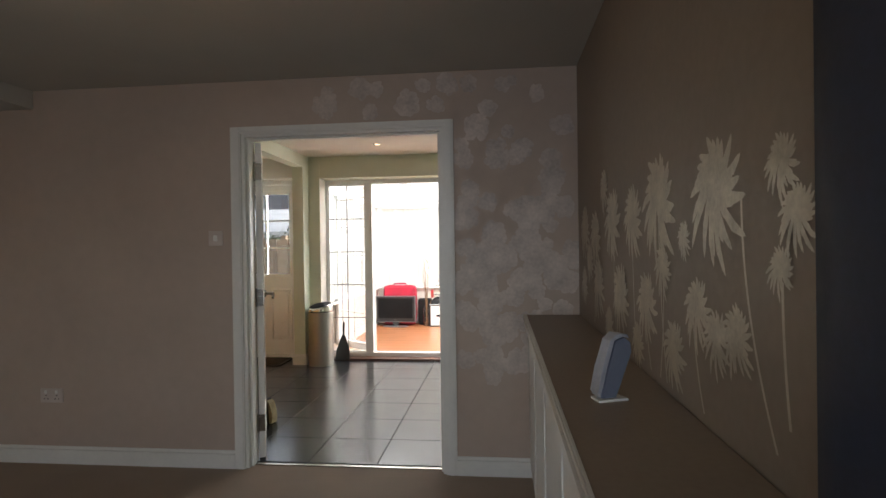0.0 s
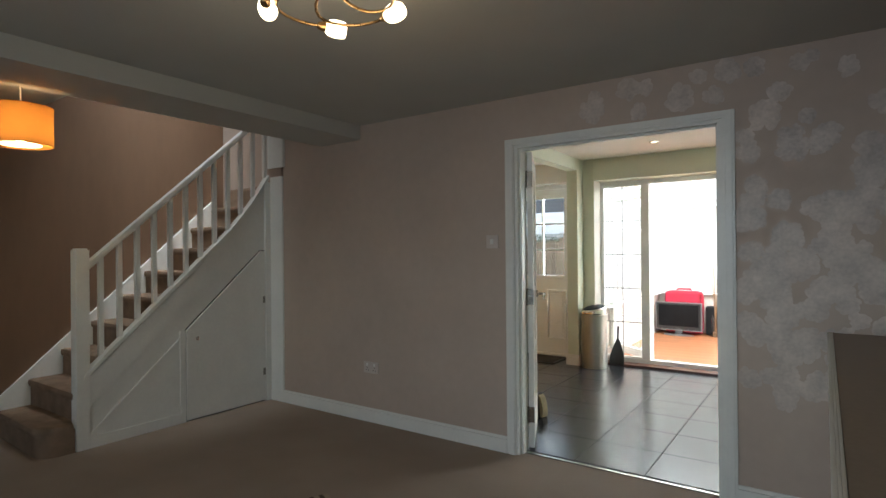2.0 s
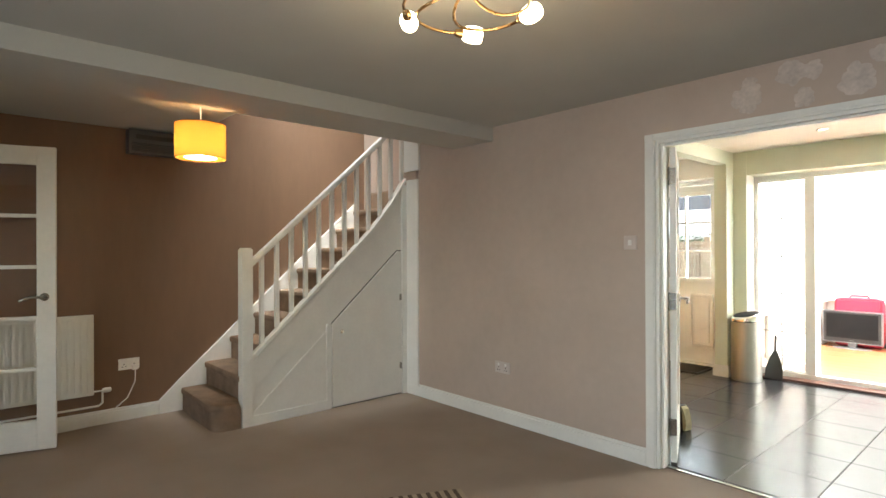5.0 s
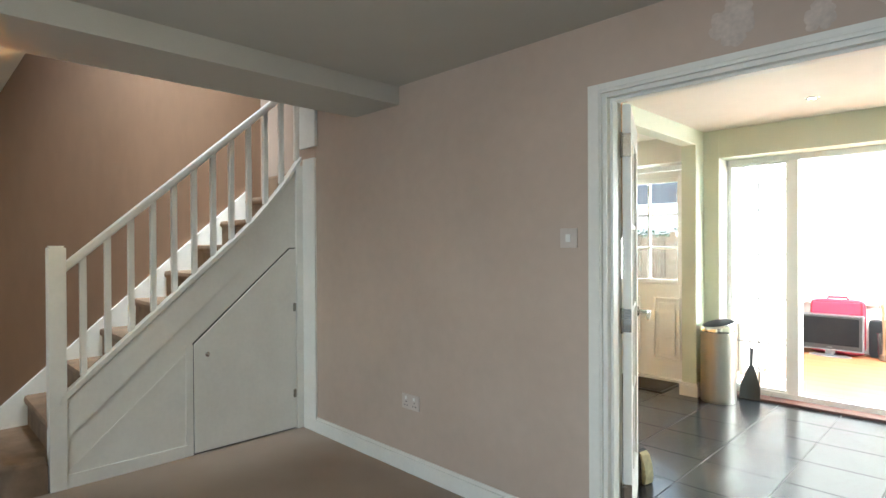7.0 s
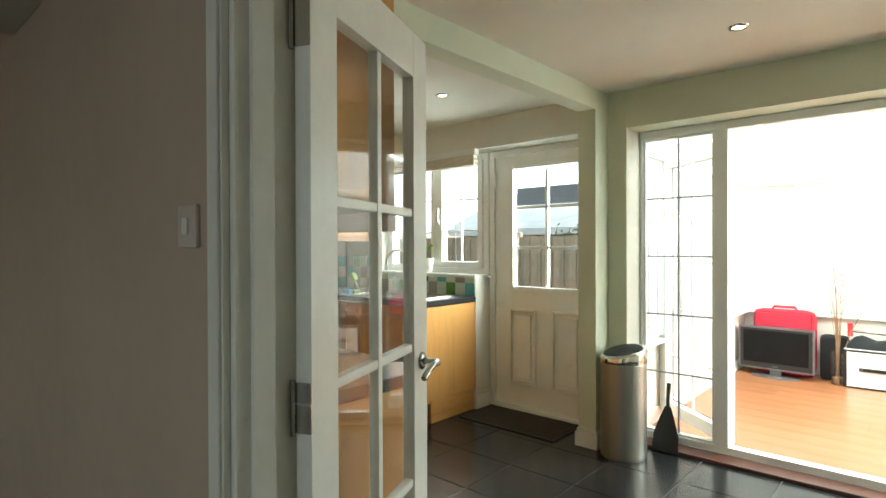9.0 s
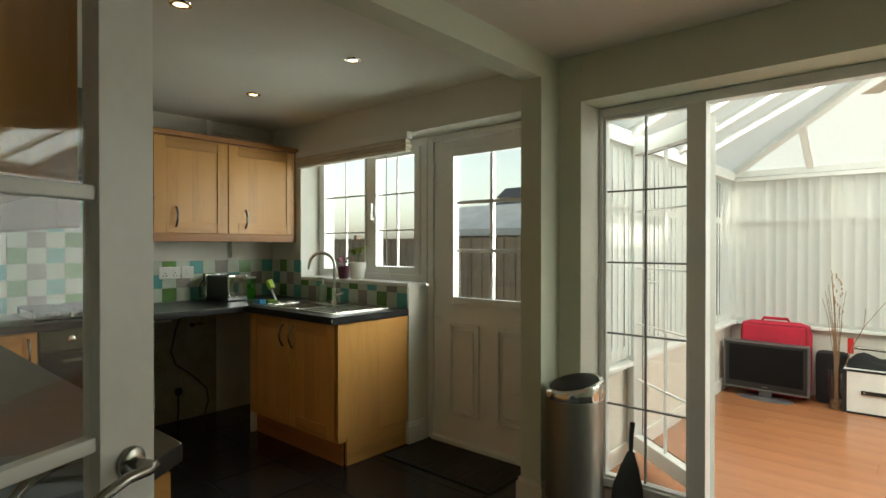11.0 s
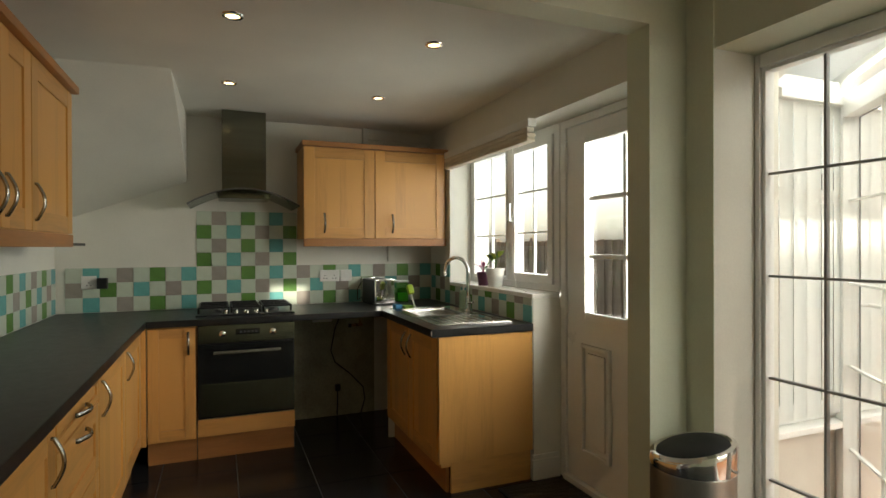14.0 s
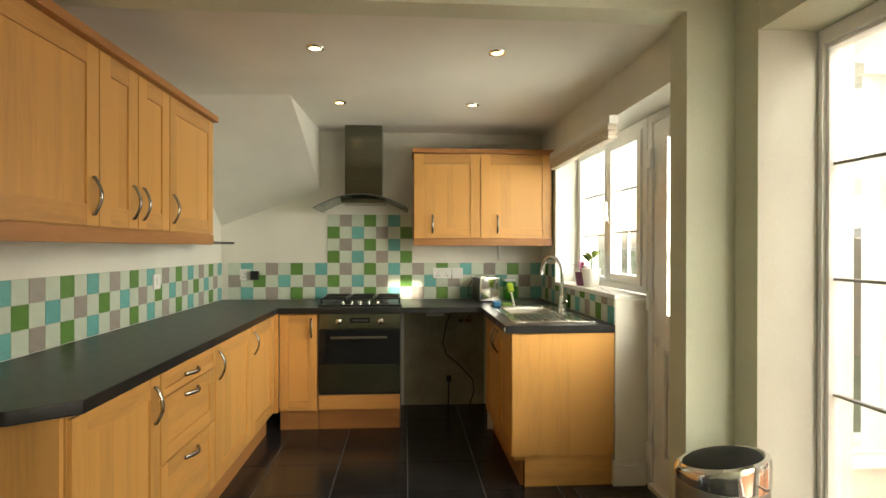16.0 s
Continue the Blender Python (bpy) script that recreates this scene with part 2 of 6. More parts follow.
def lathe(bm, profile, seg=28, m=None):
    """Adds a turned body: (radius, height) from bottom to top."""
    tmp = bmesh.new()
    rings = []
    for r, z in profile:
        rings.append([tmp.verts.new((r * math.cos(6.2832 * k / seg), r * math.sin(6.2832 * k / seg), z)) for k in range(seg)])
    for a, b in zip(rings, rings[1:]):
        for k in range(seg):
            tmp.faces.new((a[k], a[(k + 1) % seg], b[(k + 1) % seg], b[k]))
    if profile[0][0] > 0.0005:
        tmp.faces.new(rings[0][::-1])
    if profile[-1][0] > 0.0005:
        tmp.faces.new(rings[-1])
    bmesh.ops.remove_doubles(tmp, verts=tmp.verts[:], dist=0.00005)
    merge(bm, tmp, m)
    return bm


def tube(bm, pts, r, seg=10, taper=None):
    """Adds a round rod along points."""
    pts = [Vector(p) for p in pts]
    tmp = bmesh.new()
    rings, side = [], None
    for i, p in enumerate(pts):
        d = (pts[min(i + 1, len(pts) - 1)] - pts[max(i - 1, 0)]).normalized()
        if side is None:
            side = d.orthogonal().normalized()
        side = (side - d * side.dot(d)).normalized()
        up = d.cross(side)
        rad = r if taper is None else r + (taper - r) * i / max(1, len(pts) - 1)
        rings.append([tmp.verts.new(p + rad * (math.cos(6.2832 * k / seg) * side + math.sin(6.2832 * k / seg) * up)) for k in range(seg)])
    for a, b in zip(rings, rings[1:]):
        for k in range(seg):
            tmp.faces.new((a[k], a[(k + 1) % seg], b[(k + 1) % seg], b[k]))
    tmp.faces.new(rings[0][::-1])
    tmp.faces.new(rings[-1])
    merge(bm, tmp)
    return bm


def arc(c, r, a0, a1, n, u, v):
    """Points on an arc round c in the plane of u and v, in degrees."""
    c, u, v = Vector(c), Vector(u), Vector(v)
    return [c + r * (math.cos(radians(a0 + (a1 - a0) * k / n)) * u + math.sin(radians(a0 + (a1 - a0) * k / n)) * v) for k in range(n + 1)]


def soft_normals(bm, limit=50):
    """Normals at every corner, weighted by area over the faces that meet there at a shallow angle."""
    least, out = math.cos(radians(limit)), []
    area = {f: f.calc_area() for f in bm.faces}
    for f in bm.faces:
        for l in f.loops:
            n = Vector((0, 0, 0))
            for g in l.vert.link_faces:
                if g.normal.dot(f.normal) > least:
                    n += g.normal * area[g]
            out.append(n.normalized() if n.length > 1e-12 else f.normal.copy())
    return out


def mesh_of(name, bm, material, soft=True):
    me = bpy.data.meshes.new(name)
    bmesh.ops.recalc_face_normals(bm, faces=bm.faces[:])
    bm.faces.index_update()
    normals = soft_normals(bm) if soft and len(bm.faces) < 4000 else None
    bm.to_mesh(me)
    bm.free()
    me.materials.append(material)
    if normals:
        me.polygons.foreach_set("use_smooth", [True] * len(me.polygons))
        me.normals_split_custom_set(normals)
    return me


def part(name, bm, material, parent, label="", m=None):
    ob = new(name, mesh_of(name, bm, material))
    ob.parent = parent
    if m is not None:
        ob.matrix_basis = m
    return tagged(ob, label)


def thing(name, label, category, m, group="", kind=""):
    ob = new(name)
    ob.empty_display_size = 0.05
    ob.matrix_basis = ROOM @ m
    return tagged(ob, label, category, group, kind)


def solid(name, bm, material, label, category, kind="structure"):
    ob = new(name, mesh_of(name, bm, material))
    ob.matrix_basis = ROOM
    return tagged(ob, label, category, "", kind)


B = bmesh.new

# ---- plan ----
XW, XE, YS, YW, YD, YK, YN, YO = -4.60, 0.545, -2.60, 3.29, 3.405, 3.53, 6.10, 6.42
H = 2.255
DX0, DX1, DH = -1.385, -0.185, 1.96          # double door opening between living room and kitchen
ST = -3.77                                   # outer face of the stair string
WELL = 1.63                                  # stairwell begins here

# floors
solid("floor_living", box(box(B(), XW, XE, YS, YW, -0.12, 0), DX0 + 0.03, DX1 - 0.03, YW, 3.35, -0.12, 0.0), CARPET, "beige cut-pile carpet with faint marks", "floor")
ROOM = KITCHEN
floor_k = solid("floor_kitchen", box(B(), XW, 1.0, 3.35, YO, FZ - 0.12, FZ - 0.004), GROUT, "floor of large dark slate tiles with grey joints", "floor")
floor_c = solid("floor_conservatory", box(B(), -2.2, 1.45, YO, 9.6, -0.12, 0.018), PLINTH, "orange wood laminate floor", "floor")

ROOM = Matrix.Identity(4)

# living room walls
w = B()
box(w, ST + 0.17, DX0, YW, YD, 0, H)
box(w, DX0, DX1, YW, YD, DH, H)
box(w, DX1, XE + 0.1, YW, YD, 0, H)
solid("wall_living_north", w, PINK, "pink-beige patterned wallpaper on a plain wall", "wall")
solid("wall_living_east", box(B(), XE, XE + 0.15, YS, YW, 0, H), TAUPE, "taupe wall with a silver flower wallpaper", "wall")
solid("wall_west", box(B(), XW - 0.2, XW, YS, YW + 0.12, 0, 4.7), BROWN, "brown wallpaper with a vertical sheen", "wall")
w = B()
box(w, XW - 0.2, -2.6, YS - 0.2, YS, 0, H)
box(w, -0.2, XE + 0.15, YS - 0.2, YS, 0, H)
box(w, -2.6, -0.2, YS - 0.2, YS, 0, 0.85)
box(w, -2.6, -0.2, YS - 0.2, YS, 2.1, H)
solid("wall_living_south", w, PINK, "pink-beige wall round the front window", "wall")
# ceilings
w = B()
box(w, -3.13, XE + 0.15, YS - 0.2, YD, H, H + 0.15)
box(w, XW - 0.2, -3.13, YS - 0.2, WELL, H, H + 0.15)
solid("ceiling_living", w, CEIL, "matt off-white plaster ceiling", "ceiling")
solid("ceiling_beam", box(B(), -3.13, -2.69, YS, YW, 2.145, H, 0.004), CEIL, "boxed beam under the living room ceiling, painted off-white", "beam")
w = B()
box(w, -3.13, -3.0, WELL, 4.4, H + 0.15, 4.7)
box(w, XW - 0.2, -3.0, WELL - 0.12, WELL, H + 0.15, 4.7)
box(w, XW - 0.2, -3.0, 4.3, 4.42, H + 0.15, 4.7)
box(w, XW, ST + 0.03, 3.375, 3.404, 0, 4.7)
box(w, ST + 0.03, -3.13, YW + 0.02, YD - 0.001, H + 0.001, 4.7)
solid("wall_stairwell", w, PINK, "pink-beige wallpaper round the upper stairwell", "wall")
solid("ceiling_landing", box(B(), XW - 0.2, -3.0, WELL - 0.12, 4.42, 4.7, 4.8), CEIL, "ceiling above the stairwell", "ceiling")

# kitchen walls
ROOM = KITCHEN
w = B()
box(w, XW - 0.2, XW, 3.41, YO, 0, H + 0.15)
solid("wall_kitchen_west", w, KWHITE, "off-white painted kitchen wall", "wall")
w = B()
box(w, XW, -1.42, YD, YK, 0, H)
solid("wall_kitchen_south", w, KWHITE, "off-white painted wall behind the worktop", "wall")
w = B()
box(w, kx(DX1 + 0.03), 1.1, YD, YD + 0.012, 0, H)
box(w, -1.42, kx(DX0 - 0.03), YD, YD + 0.012, 0, H)
box(w, kx(DX0 - 0.03), kx(DX1 + 0.03), YD, YD + 0.012, 1.3 + (DH - 1.27) / KS, H)
box(w, 0.9, 1.1, YD + 0.012, YO, 0, H)
solid("wall_dining", w, CREAM, "pale green-cream painted dining wall", "wall")
w = B()
WX0, WX1, LZ = -4.20, -2.0, 2.035
box(w, XW, WX0, YN, YO, 0, H)                   # beside the window
box(w, WX0, WX1, YN, YO, LZ, H)                 # lintel
box(w, WX0, -3.025, YN, YO, 0, 1.055)           # below the window
box(w, WX1, -1.835, YN, YO, 0, H)
solid("wall_kitchen_north", w, KWHITE, "off-white wall with deep window and door reveals", "wall")
w = B()
box(w, -1.835, 0.95, YN, YO, 2.025, H)
box(w, 0.6, 1.1, YN, YO, 0, 2.025)
box(w, -1.955, -1.835, YN - 0.004, YN, 0, H)
solid("wall_dining_north", w, CREAM, "pale green-cream wall round the patio opening", "wall")
solid("wall_nib", box(B(), -2.07, -1.955, 5.925, YN, 0, H), CREAM, "pale green-cream nib wall between kitchen and dining", "wall")
solid("dropped_beam", box(B(), -2.07, -1.955, YD + 0.012, 5.925, 2.13, H), CREAM, "pale green-cream dropped ceiling beam", "beam")
w = B()
box(w, XW - 0.2, 1.1, YD, YO, H, H + 0.15)
solid("ceiling_kitchen", w, CEILK, "smooth off-white kitchen ceiling", "ceiling")
solid("wall_upper_storey", box(B(), -6.0, 2.5, YO, YO + 0.1, 2.6, 5.2), KWHITE, "rendered outer wall above the openings", "wall")
# sloping underside of the stairs
w = B()
a, b_, c, d, e, f_ = (XW, YK, 1.50), (XW, 4.30, 1.795), (-4.0, YK, 1.93), (-3.85, 4.29, 2.12), (-3.54, 4.28, H), (-3.60, YK, H)
g, h = (XW, YK, H), (XW, 4.30, H)
vs = [w.verts.new(p) for p in (a, b_, c, d, e, f_, g, h)]
for q in ((0, 1, 3, 2), (2, 3, 4, 5), (1, 7, 4, 3), (0, 2, 5, 6)):
    w.faces.new([vs[i] for i in q])
w.faces.new([vs[i] for i in (0, 6, 7, 1)])
w.faces.new([vs[i] for i in (6, 5, 4, 7)])
solid("stair_bulkhead", w, KWHITE, "sloping plastered underside of the stairs, off-white", "bulkhead")

ROOM = Matrix.Identity(4)

# ---- living room: woodwork ----
def skirting(name, x0, x1, y0, y1, label="white painted skirting board"):
    bm = B()
    box(bm, x0, x1, y0, y1, 0, 0.085, 0.002)
    if abs(x1 - x0) > abs(y1 - y0):
        box(bm, x0, x1, (y0 + y1) / 2, y1 + 0 if y1 in (YW, YN) else y1, 0.085, 0.105, 0.004)
    else:
        box(bm, x0, (x0 + x1) / 2, y0, y1, 0.085, 0.105, 0.004)
    return solid(name, bm, WHITE, label, "skirting board")


skirting("baseboard_north", ST, DX0 - 0.05, YW - 0.018, YW)
skirting("baseboard_north_corner", DX1 + 0.05, XE, YW - 0.018, YW)
skirting("baseboard_west", XW, XW + 0.018, YS, 1.40)

frame_thing = thing("door_frame", "white painted lining and moulded architrave of a double doorway", "door frame", pose(DX0, YW, 0), kind="structure")
OW, OH = DX1 - DX0, DH


def architrave(bm, x0, x1, z0, z1, y, s, upright):
    """Two-step moulding."""
    if upright:
        box(bm, x0, x1, y - 0.014 * s, y, z0, z1, 0.002)
        xm = (x0 + x1) / 2
        box(bm, xm - 0.012, x1 - 0.006 if x1 < 0.1 else xm + 0.02, y - 0.021 * s, y - 0.0142 * s, z0, z1 - 0.004, 0.003)
    else:
        box(bm, x0, x1, y - 0.014 * s, y, z0, z1, 0.002)
        box(bm, x0 + 0.02, x1 - 0.02, y - 0.021 * s, y - 0.0142 * s, z0 + 0.012, z1 - 0.02, 0.003)


bm = B()
architrave(bm, -0.05, 0.012, 0, OH + 0.026, 0, 1, True)
part("architrave_upright", bm, WHITE, frame_thing)
bm = B()
architrave(bm, OW - 0.012, OW + 0.05, 0, OH + 0.026, 0, 1, True)
part("architrave_upright", bm, WHITE, frame_thing)
bm = B()
architrave(bm, -0.05, OW + 0.05, OH - 0.012, OH + 0.028, -0.001, 1, False)
part("architrave_head", bm, WHITE, frame_thing)
DD = YD - YW + 0.014
for a, b in ((0, 0.03), (OW - 0.03, OW)):
    bm = B()
    box(bm, a, b, 0.001, DD, 0, OH - 0.001, 0.002)
    s = 0.0125 if a == 0 else -0.0125
    box(bm, (b if a == 0 else a) + min(0, s), (b if a == 0 else a) + max(0, s), 0.03, 0.075, 0, OH - 0.03, 0.002)
    part("lining", bm, WHITE, frame_thing)
bm = B()
box(bm, 0.03, OW - 0.03, 0.001, DD, OH - 0.03, OH - 0.002, 0.002)
box(bm, 0.043, OW - 0.043, 0.03, 0.075, OH - 0.043, OH - 0.03, 0.002)
part("lining_head", bm, WHITE, frame_thing)
bm = B()
box(bm, 0.03, OW - 0.03, 0.052, 0.078, 0.0, 0.006, 0.002)
part("threshold_strip", bm, STEEL, frame_thing, "thin metal strip between carpet and tiles")


def lever(parent, x, y, z, side, out):
    """A curved lever handle on a round rose; out: which way it stands off, side: which way it points."""
    ob = part("handle", lathe(B(), [(0.0, 0), (0.026, 0.0), (0.026, 0.006), (0.022, 0.010), (0.010, 0.011), (0.010, 0.018)], 24, pose(x, y, z, -90 * out, 0, 0)), STEEL, parent, "brushed steel lever handle")
    bm = B()
    pts = [(x, y + out * 0.016, z), (x, y + out * 0.05, z), (x + side * 0.02, y + out * 0.06, z + 0.002), (x + side * 0.06, y + out * 0.06, z + 0.004), (x + side * 0.10, y + out * 0.058, z - 0.006), (x + side * 0.125, y + out * 0.055, z - 0.022)]
    tube(bm, pts, 0.009, 10)
    part("lever", bm, STEEL, ob)


def glazed_door(name, label, width, height, rows, z0, z1, m, thick=0.036, both=True, cols=2):
    """A painted door with glazing bars; hinge at x = 0, closed along +x, panes real."""
    d = thing(name, label, "door", m)
    st = 0.105
    for a, b in ((0, st), (width - st, width)):
        part("stile", box(B(), a, b, -thick, 0, 0.008, height, 0.003), WHITE, d)
    part("top_rail", box(B(), st, width - st, -thick, -0.0005, z1, height - 0.001, 0.003), WHITE, d)
    part("bottom_rail", box(B(), st, width - st, -thick, -0.0005, 0.009, z0, 0.003), WHITE, d)
    iw = width - 2 * st
    for c in range(1, cols):
        part("glazing_bar", box(B(), st + iw * c / cols - 0.012, st + iw * c / cols + 0.012, -thick + 0.004, -0.004, z0, z1, 0.005), WHITE, d)
    for r in range(1, rows):
        z = z0 + (z1 - z0) * r / rows
        for c in range(cols):
            xa = st + iw * c / cols + (0.012 if c else 0)
            xb = st + iw * (c + 1) / cols - (0.012 if c < cols - 1 else 0)
            part("glazing_bar", box(B(), xa, xb, -thick + 0.005, -0.005, z - 0.012, z + 0.012, 0.005), WHITE, d)
    for r in range(rows):
        for c in range(cols):
            p = part("pane", box(B(), st + iw * c / cols, st + iw * (c + 1) / cols, -thick / 2 - 0.002, -thick / 2 + 0.002, z0 + (z1 - z0) * r / rows, z0 + (z1 - z0) * (r + 1) / rows), GLASS, d)
            p.visible_shadow = False
    return d


leaf_dir = math.degrees(math.atan2(0.565, -0.245))
leaf = glazed_door("glazed_door", "open white glazed door with eight panes and a steel lever", 0.65, 1.915, 4, 0.22, 1.785, pose(-1.348, 3.412, 0.006, 0, 0, leaf_dir))
lever(leaf, 0.60, 0.0, 0.955, -1, 1)
lever(leaf, 0.60, -0.036, 0.955, -1, -1)
for z in (0.22, 0.98, 1.74):
    bm = B()
    box(bm, -0.004, 0.0005, -0.036, 0.0, z - 0.05, z + 0.05, 0.0005)
    lathe(bm, [(0.0, -0.055), (0.006, -0.055), (0.006, 0.055), (0.0, 0.055)], 10, pose(-0.006, 0.003, z))
    part("hinge", bm, STEEL, leaf, "steel butt hinge")
hall = glazed_door("hall_door", "open white glazed hall door with ten panes", 0.762, 1.98, 5, 0.2, 1.86, pose(-4.405, -0.05, 0.008, 0, 0, 74.5))
lever(hall, 0.70, 0.0, 1.0, -1, 1)
lever(hall, 0.70, -0.036, 1.0, -1, -1)

# ---- stairs ----
RISE, GO, Y0 = 0.19, 0.21, 1.555
stairs = thing("staircase", "carpeted staircase with white painted balustrade and boarded side", "staircase", pose(0, 0, 0), kind="structure")
for k in range(10):
    y0 = Y0 + GO * k
    bm = B()
    x1 = ST - 0.05 if k else ST - 0.005
    y1 = min(y0 + 0.34, 3.37)
    z = RISE * (k + 1)
    if k == 0:
        tmp = [(XW + 0.03, y1), (XW + 0.03, y0 + 0.02)] + [(x1 - 0.11 + 0.11 * math.sin(radians(a)), y0 + 0.12 - 0.12 * math.cos(radians(a)) if a < 91 else 0) for a in range(0, 91, 10)] + [(x1, 1.745), (x1 - 0.06, 1.745), (x1 - 0.06, y1)]
        prism(bm, [(px, py) for px, py in tmp], 0.0, z - 0.035, "z")
        tmp2 = [(px, py - (0.018 if py < 1.7 else 0)) for px, py in tmp]
        prism(bm, tmp2, z - 0.055, z, "z", 0.024)
    else:
        box(bm, XW + 0.03, x1, y0, y1, RISE * k - 0.02, z - 0.034)
        box(bm, XW + 0.03, x1, y0 - 0.022, y1, z - 0.055, z, 0.024)
    part("step", bm, STAIRC, stairs, "stair step in brown carpet")


def sloped(bm, y0, y1, below, above, x0, x1, bev=0.003):
    """A board that follows the nosings."""
    s = RISE / GO
    za, zb = RISE + (y0 - Y0) * s, RISE + (y1 - Y0) * s
    prism(bm, [(y0, za - below), (y1, zb - below), (y1, zb + above), (y0, za + above)], x0, x1, "x", bev)


bm = B()
s_ = RISE / GO
up = [(1.80, 0.0), (3.27, 0.0), (3.27, 1.95)]
for k in range(8):
    u = k / 7
    up.append((3.27 - 0.37 * u, 1.95 - 0.49 * u ** 0.75))
up.append((1.80, 0.475))
prism(bm, [p for p in up], ST - 0.034, ST - 0.012, "x")
part("spandrel_board", bm, WHITE, stairs, "white boarded side under the stairs")
bm = B()
line = [(1.80, 0.475), (2.80, 1.375), (2.9, 1.47), (3.0, 1.58), (3.1, 1.70), (3.19, 1.83), (3.27, 1.945)]
for (ya, za), (yb, zb) in zip(line, line[1:]):
    prism(bm, [(ya, za - 0.012), (yb, zb - 0.012), (yb, zb + 0.022), (ya, za + 0.022)], ST - 0.055, ST + 0.008, "x")
part("string_capping", bm, WHITE, stairs)
bm = B()
sloped(bm, 1.80, 2.85, 0.17, 0.04, ST - 0.012, ST - 0.002, 0.003)
part("outer_string", bm, WHITE, stairs)
# raised framing round the boarded triangle and the cupboard
for a in ((1.80, 2.50, 0.0, 0.075), (2.455, 2.50, 0.075, 0.70), (1.80, 1.835, 0.075, 0.34)):
    part("panel_frame", box(B(), ST - 0.0118, ST, a[0], a[1], a[2], a[3], 0.003), WHITE, stairs)
part("panel_frame", prism(B(), [(1.835, 0.095), (1.85, 0.075), (2.455, 0.62), (2.455, 0.645)], ST - 0.0118, ST - 0.006, "x", 0.001), WHITE, stairs)
part("corner_post", box(B(), ST - 0.012, ST + 0.012, 3.225, 3.29, 0, 1.90, 0.004), WHITE, stairs)
bm = B()
s2 = RISE / GO
prism(bm, [(1.40, 0.0), (1.40, 0.105), (1.56, 0.26), (3.28, 0.26 + 1.72 * s2), (3.28, 1.5), (1.62, 0.0)], XW + 0.001, XW + 0.028, "x", 0.003)
part("wall_string", bm, WHITE, stairs, "white string board along the wall")
bm = B()
box(bm, ST - 0.078, ST + 0.004, 1.752, 1.834, 0, 1.315, 0.005)
box(bm, ST - 0.070, ST - 0.004, 1.760, 1.826, 1.3152, 1.325, 0.004)
part("newel_post", bm, WHITE, stairs, "square white newel post")
bm = B()
sloped(bm, 1.834, 3.20, -0.735, 0.795, ST - 0.068, ST - 0.012, 0.012)
part("handrail", bm, WHITE, stairs)
by = 1.918
for k in range(12):
    y = by + 0.1215 * k
    zb = float(np.interp(y, [p[0] for p in line], [p[1] for p in line])) + 0.018
    zt = min(RISE + (y - Y0) * s_ + 0.745, 2.44)
    part("baluster", box(B(), ST - 0.056, ST - 0.024, y - 0.016, y + 0.016, zb, zt, 0.003), WHITE, stairs)
part("upper_fascia", box(B(), ST - 0.01, -3.575, 3.262, 3.288, 2.02, 2.45, 0.003), WHITE, stairs, "short white board at the head of the stairs")
part("soffit_lining", box(B(), ST + 0.01, -3.60, 3.275, 3.40, 0.0, 1.945, 0.003), WHITE, stairs)

cup = thing("cupboard_door", "white flush door with a sloping top under the stairs", "cupboard door", pose(ST, 2.505, 0))
# black sheet behind the leaf paints the shade in the gap round it
part("gap_shade", prism(B(), [(-0.006, 0.002), (0.719, 0.002), (0.719, 1.306), (0.668, 1.306), (-0.006, 0.706)], -0.0118, -0.0095, "x"), BLACK, cup, "black backing that stands for the shade in the door gap")
part("leaf", prism(B(), [(0.0, 0.012), (0.715, 0.012), (0.715, 1.298), (0.672, 1.298), (0.0, 0.70)], -0.0092, 0.004, "x", 0.002), WHITE, cup)
knob = part("knob", lathe(B(), [(0.006, 0.0), (0.006, 0.012), (0.015, 0.018), (0.016, 0.026), (0.010, 0.031), (0.0, 0.032)], 16, pose(0.004, 0.075, 0.632, 0, 90, 0)), CHROME, cup, "small chrome knob")
for z in (0.26, 0.88):
    bm = box(B(), 0.0042, 0.008, 0.690, 0.713, z - 0.03, z + 0.03, 0.001)
    part("hinge", bm, STEEL, cup, "small steel hinge")

# ---- living room things ----
# duller white plastic for the plates on the pink wall
DULL = mat("muted_white_plastic", (0.60, 0.53, 0.48), 0.4, vary=0.04, bump=0.01)


def socket(name, label, m, gangs=2, switch=False, col=None):
    """A moulded wall plate facing +y."""
    w_ = 0.146 if gangs == 2 else 0.086
    t_ = thing(name, label, "light switch" if switch else "wall socket", m)
    part("plate", box(B(), -w_ / 2, w_ / 2, 0, 0.010, -0.043, 0.043, 0.004), col or PLASTIC, t_)
    for g in range(gangs):
        cx = (g - (gangs - 1) / 2) * 0.07
        if switch:
            part("rocker", box(B(), cx - 0.012, cx + 0.012, 0.0102, 0.015, -0.017, 0.017, 0.002), PLASTIC, t_)
        else:
            part("rocker", box(B(), cx - 0.008, cx + 0.008, 0.0102, 0.014, 0.012, 0.032, 0.0015), PLASTIC, t_)
            for dx, dz in ((0, 0.0), (-0.011, -0.02), (0.011, -0.02)):
                part("pin_slot", box(B(), cx + dx - 0.004, cx + dx + 0.004, 0.0101, 0.0106, dz - 0.003, dz + 0.003), BLACK, t_)
    return t_


socket("wall_socket", "white double socket low on the pink wall", pose(-2.595, YW, 0.41, 0, 0, 180), col=DULL)
socket("light_switch", "white light switch beside the doorway", pose(-1.535, YW, 1.345, 0, 0, 180), 1, True, DULL)
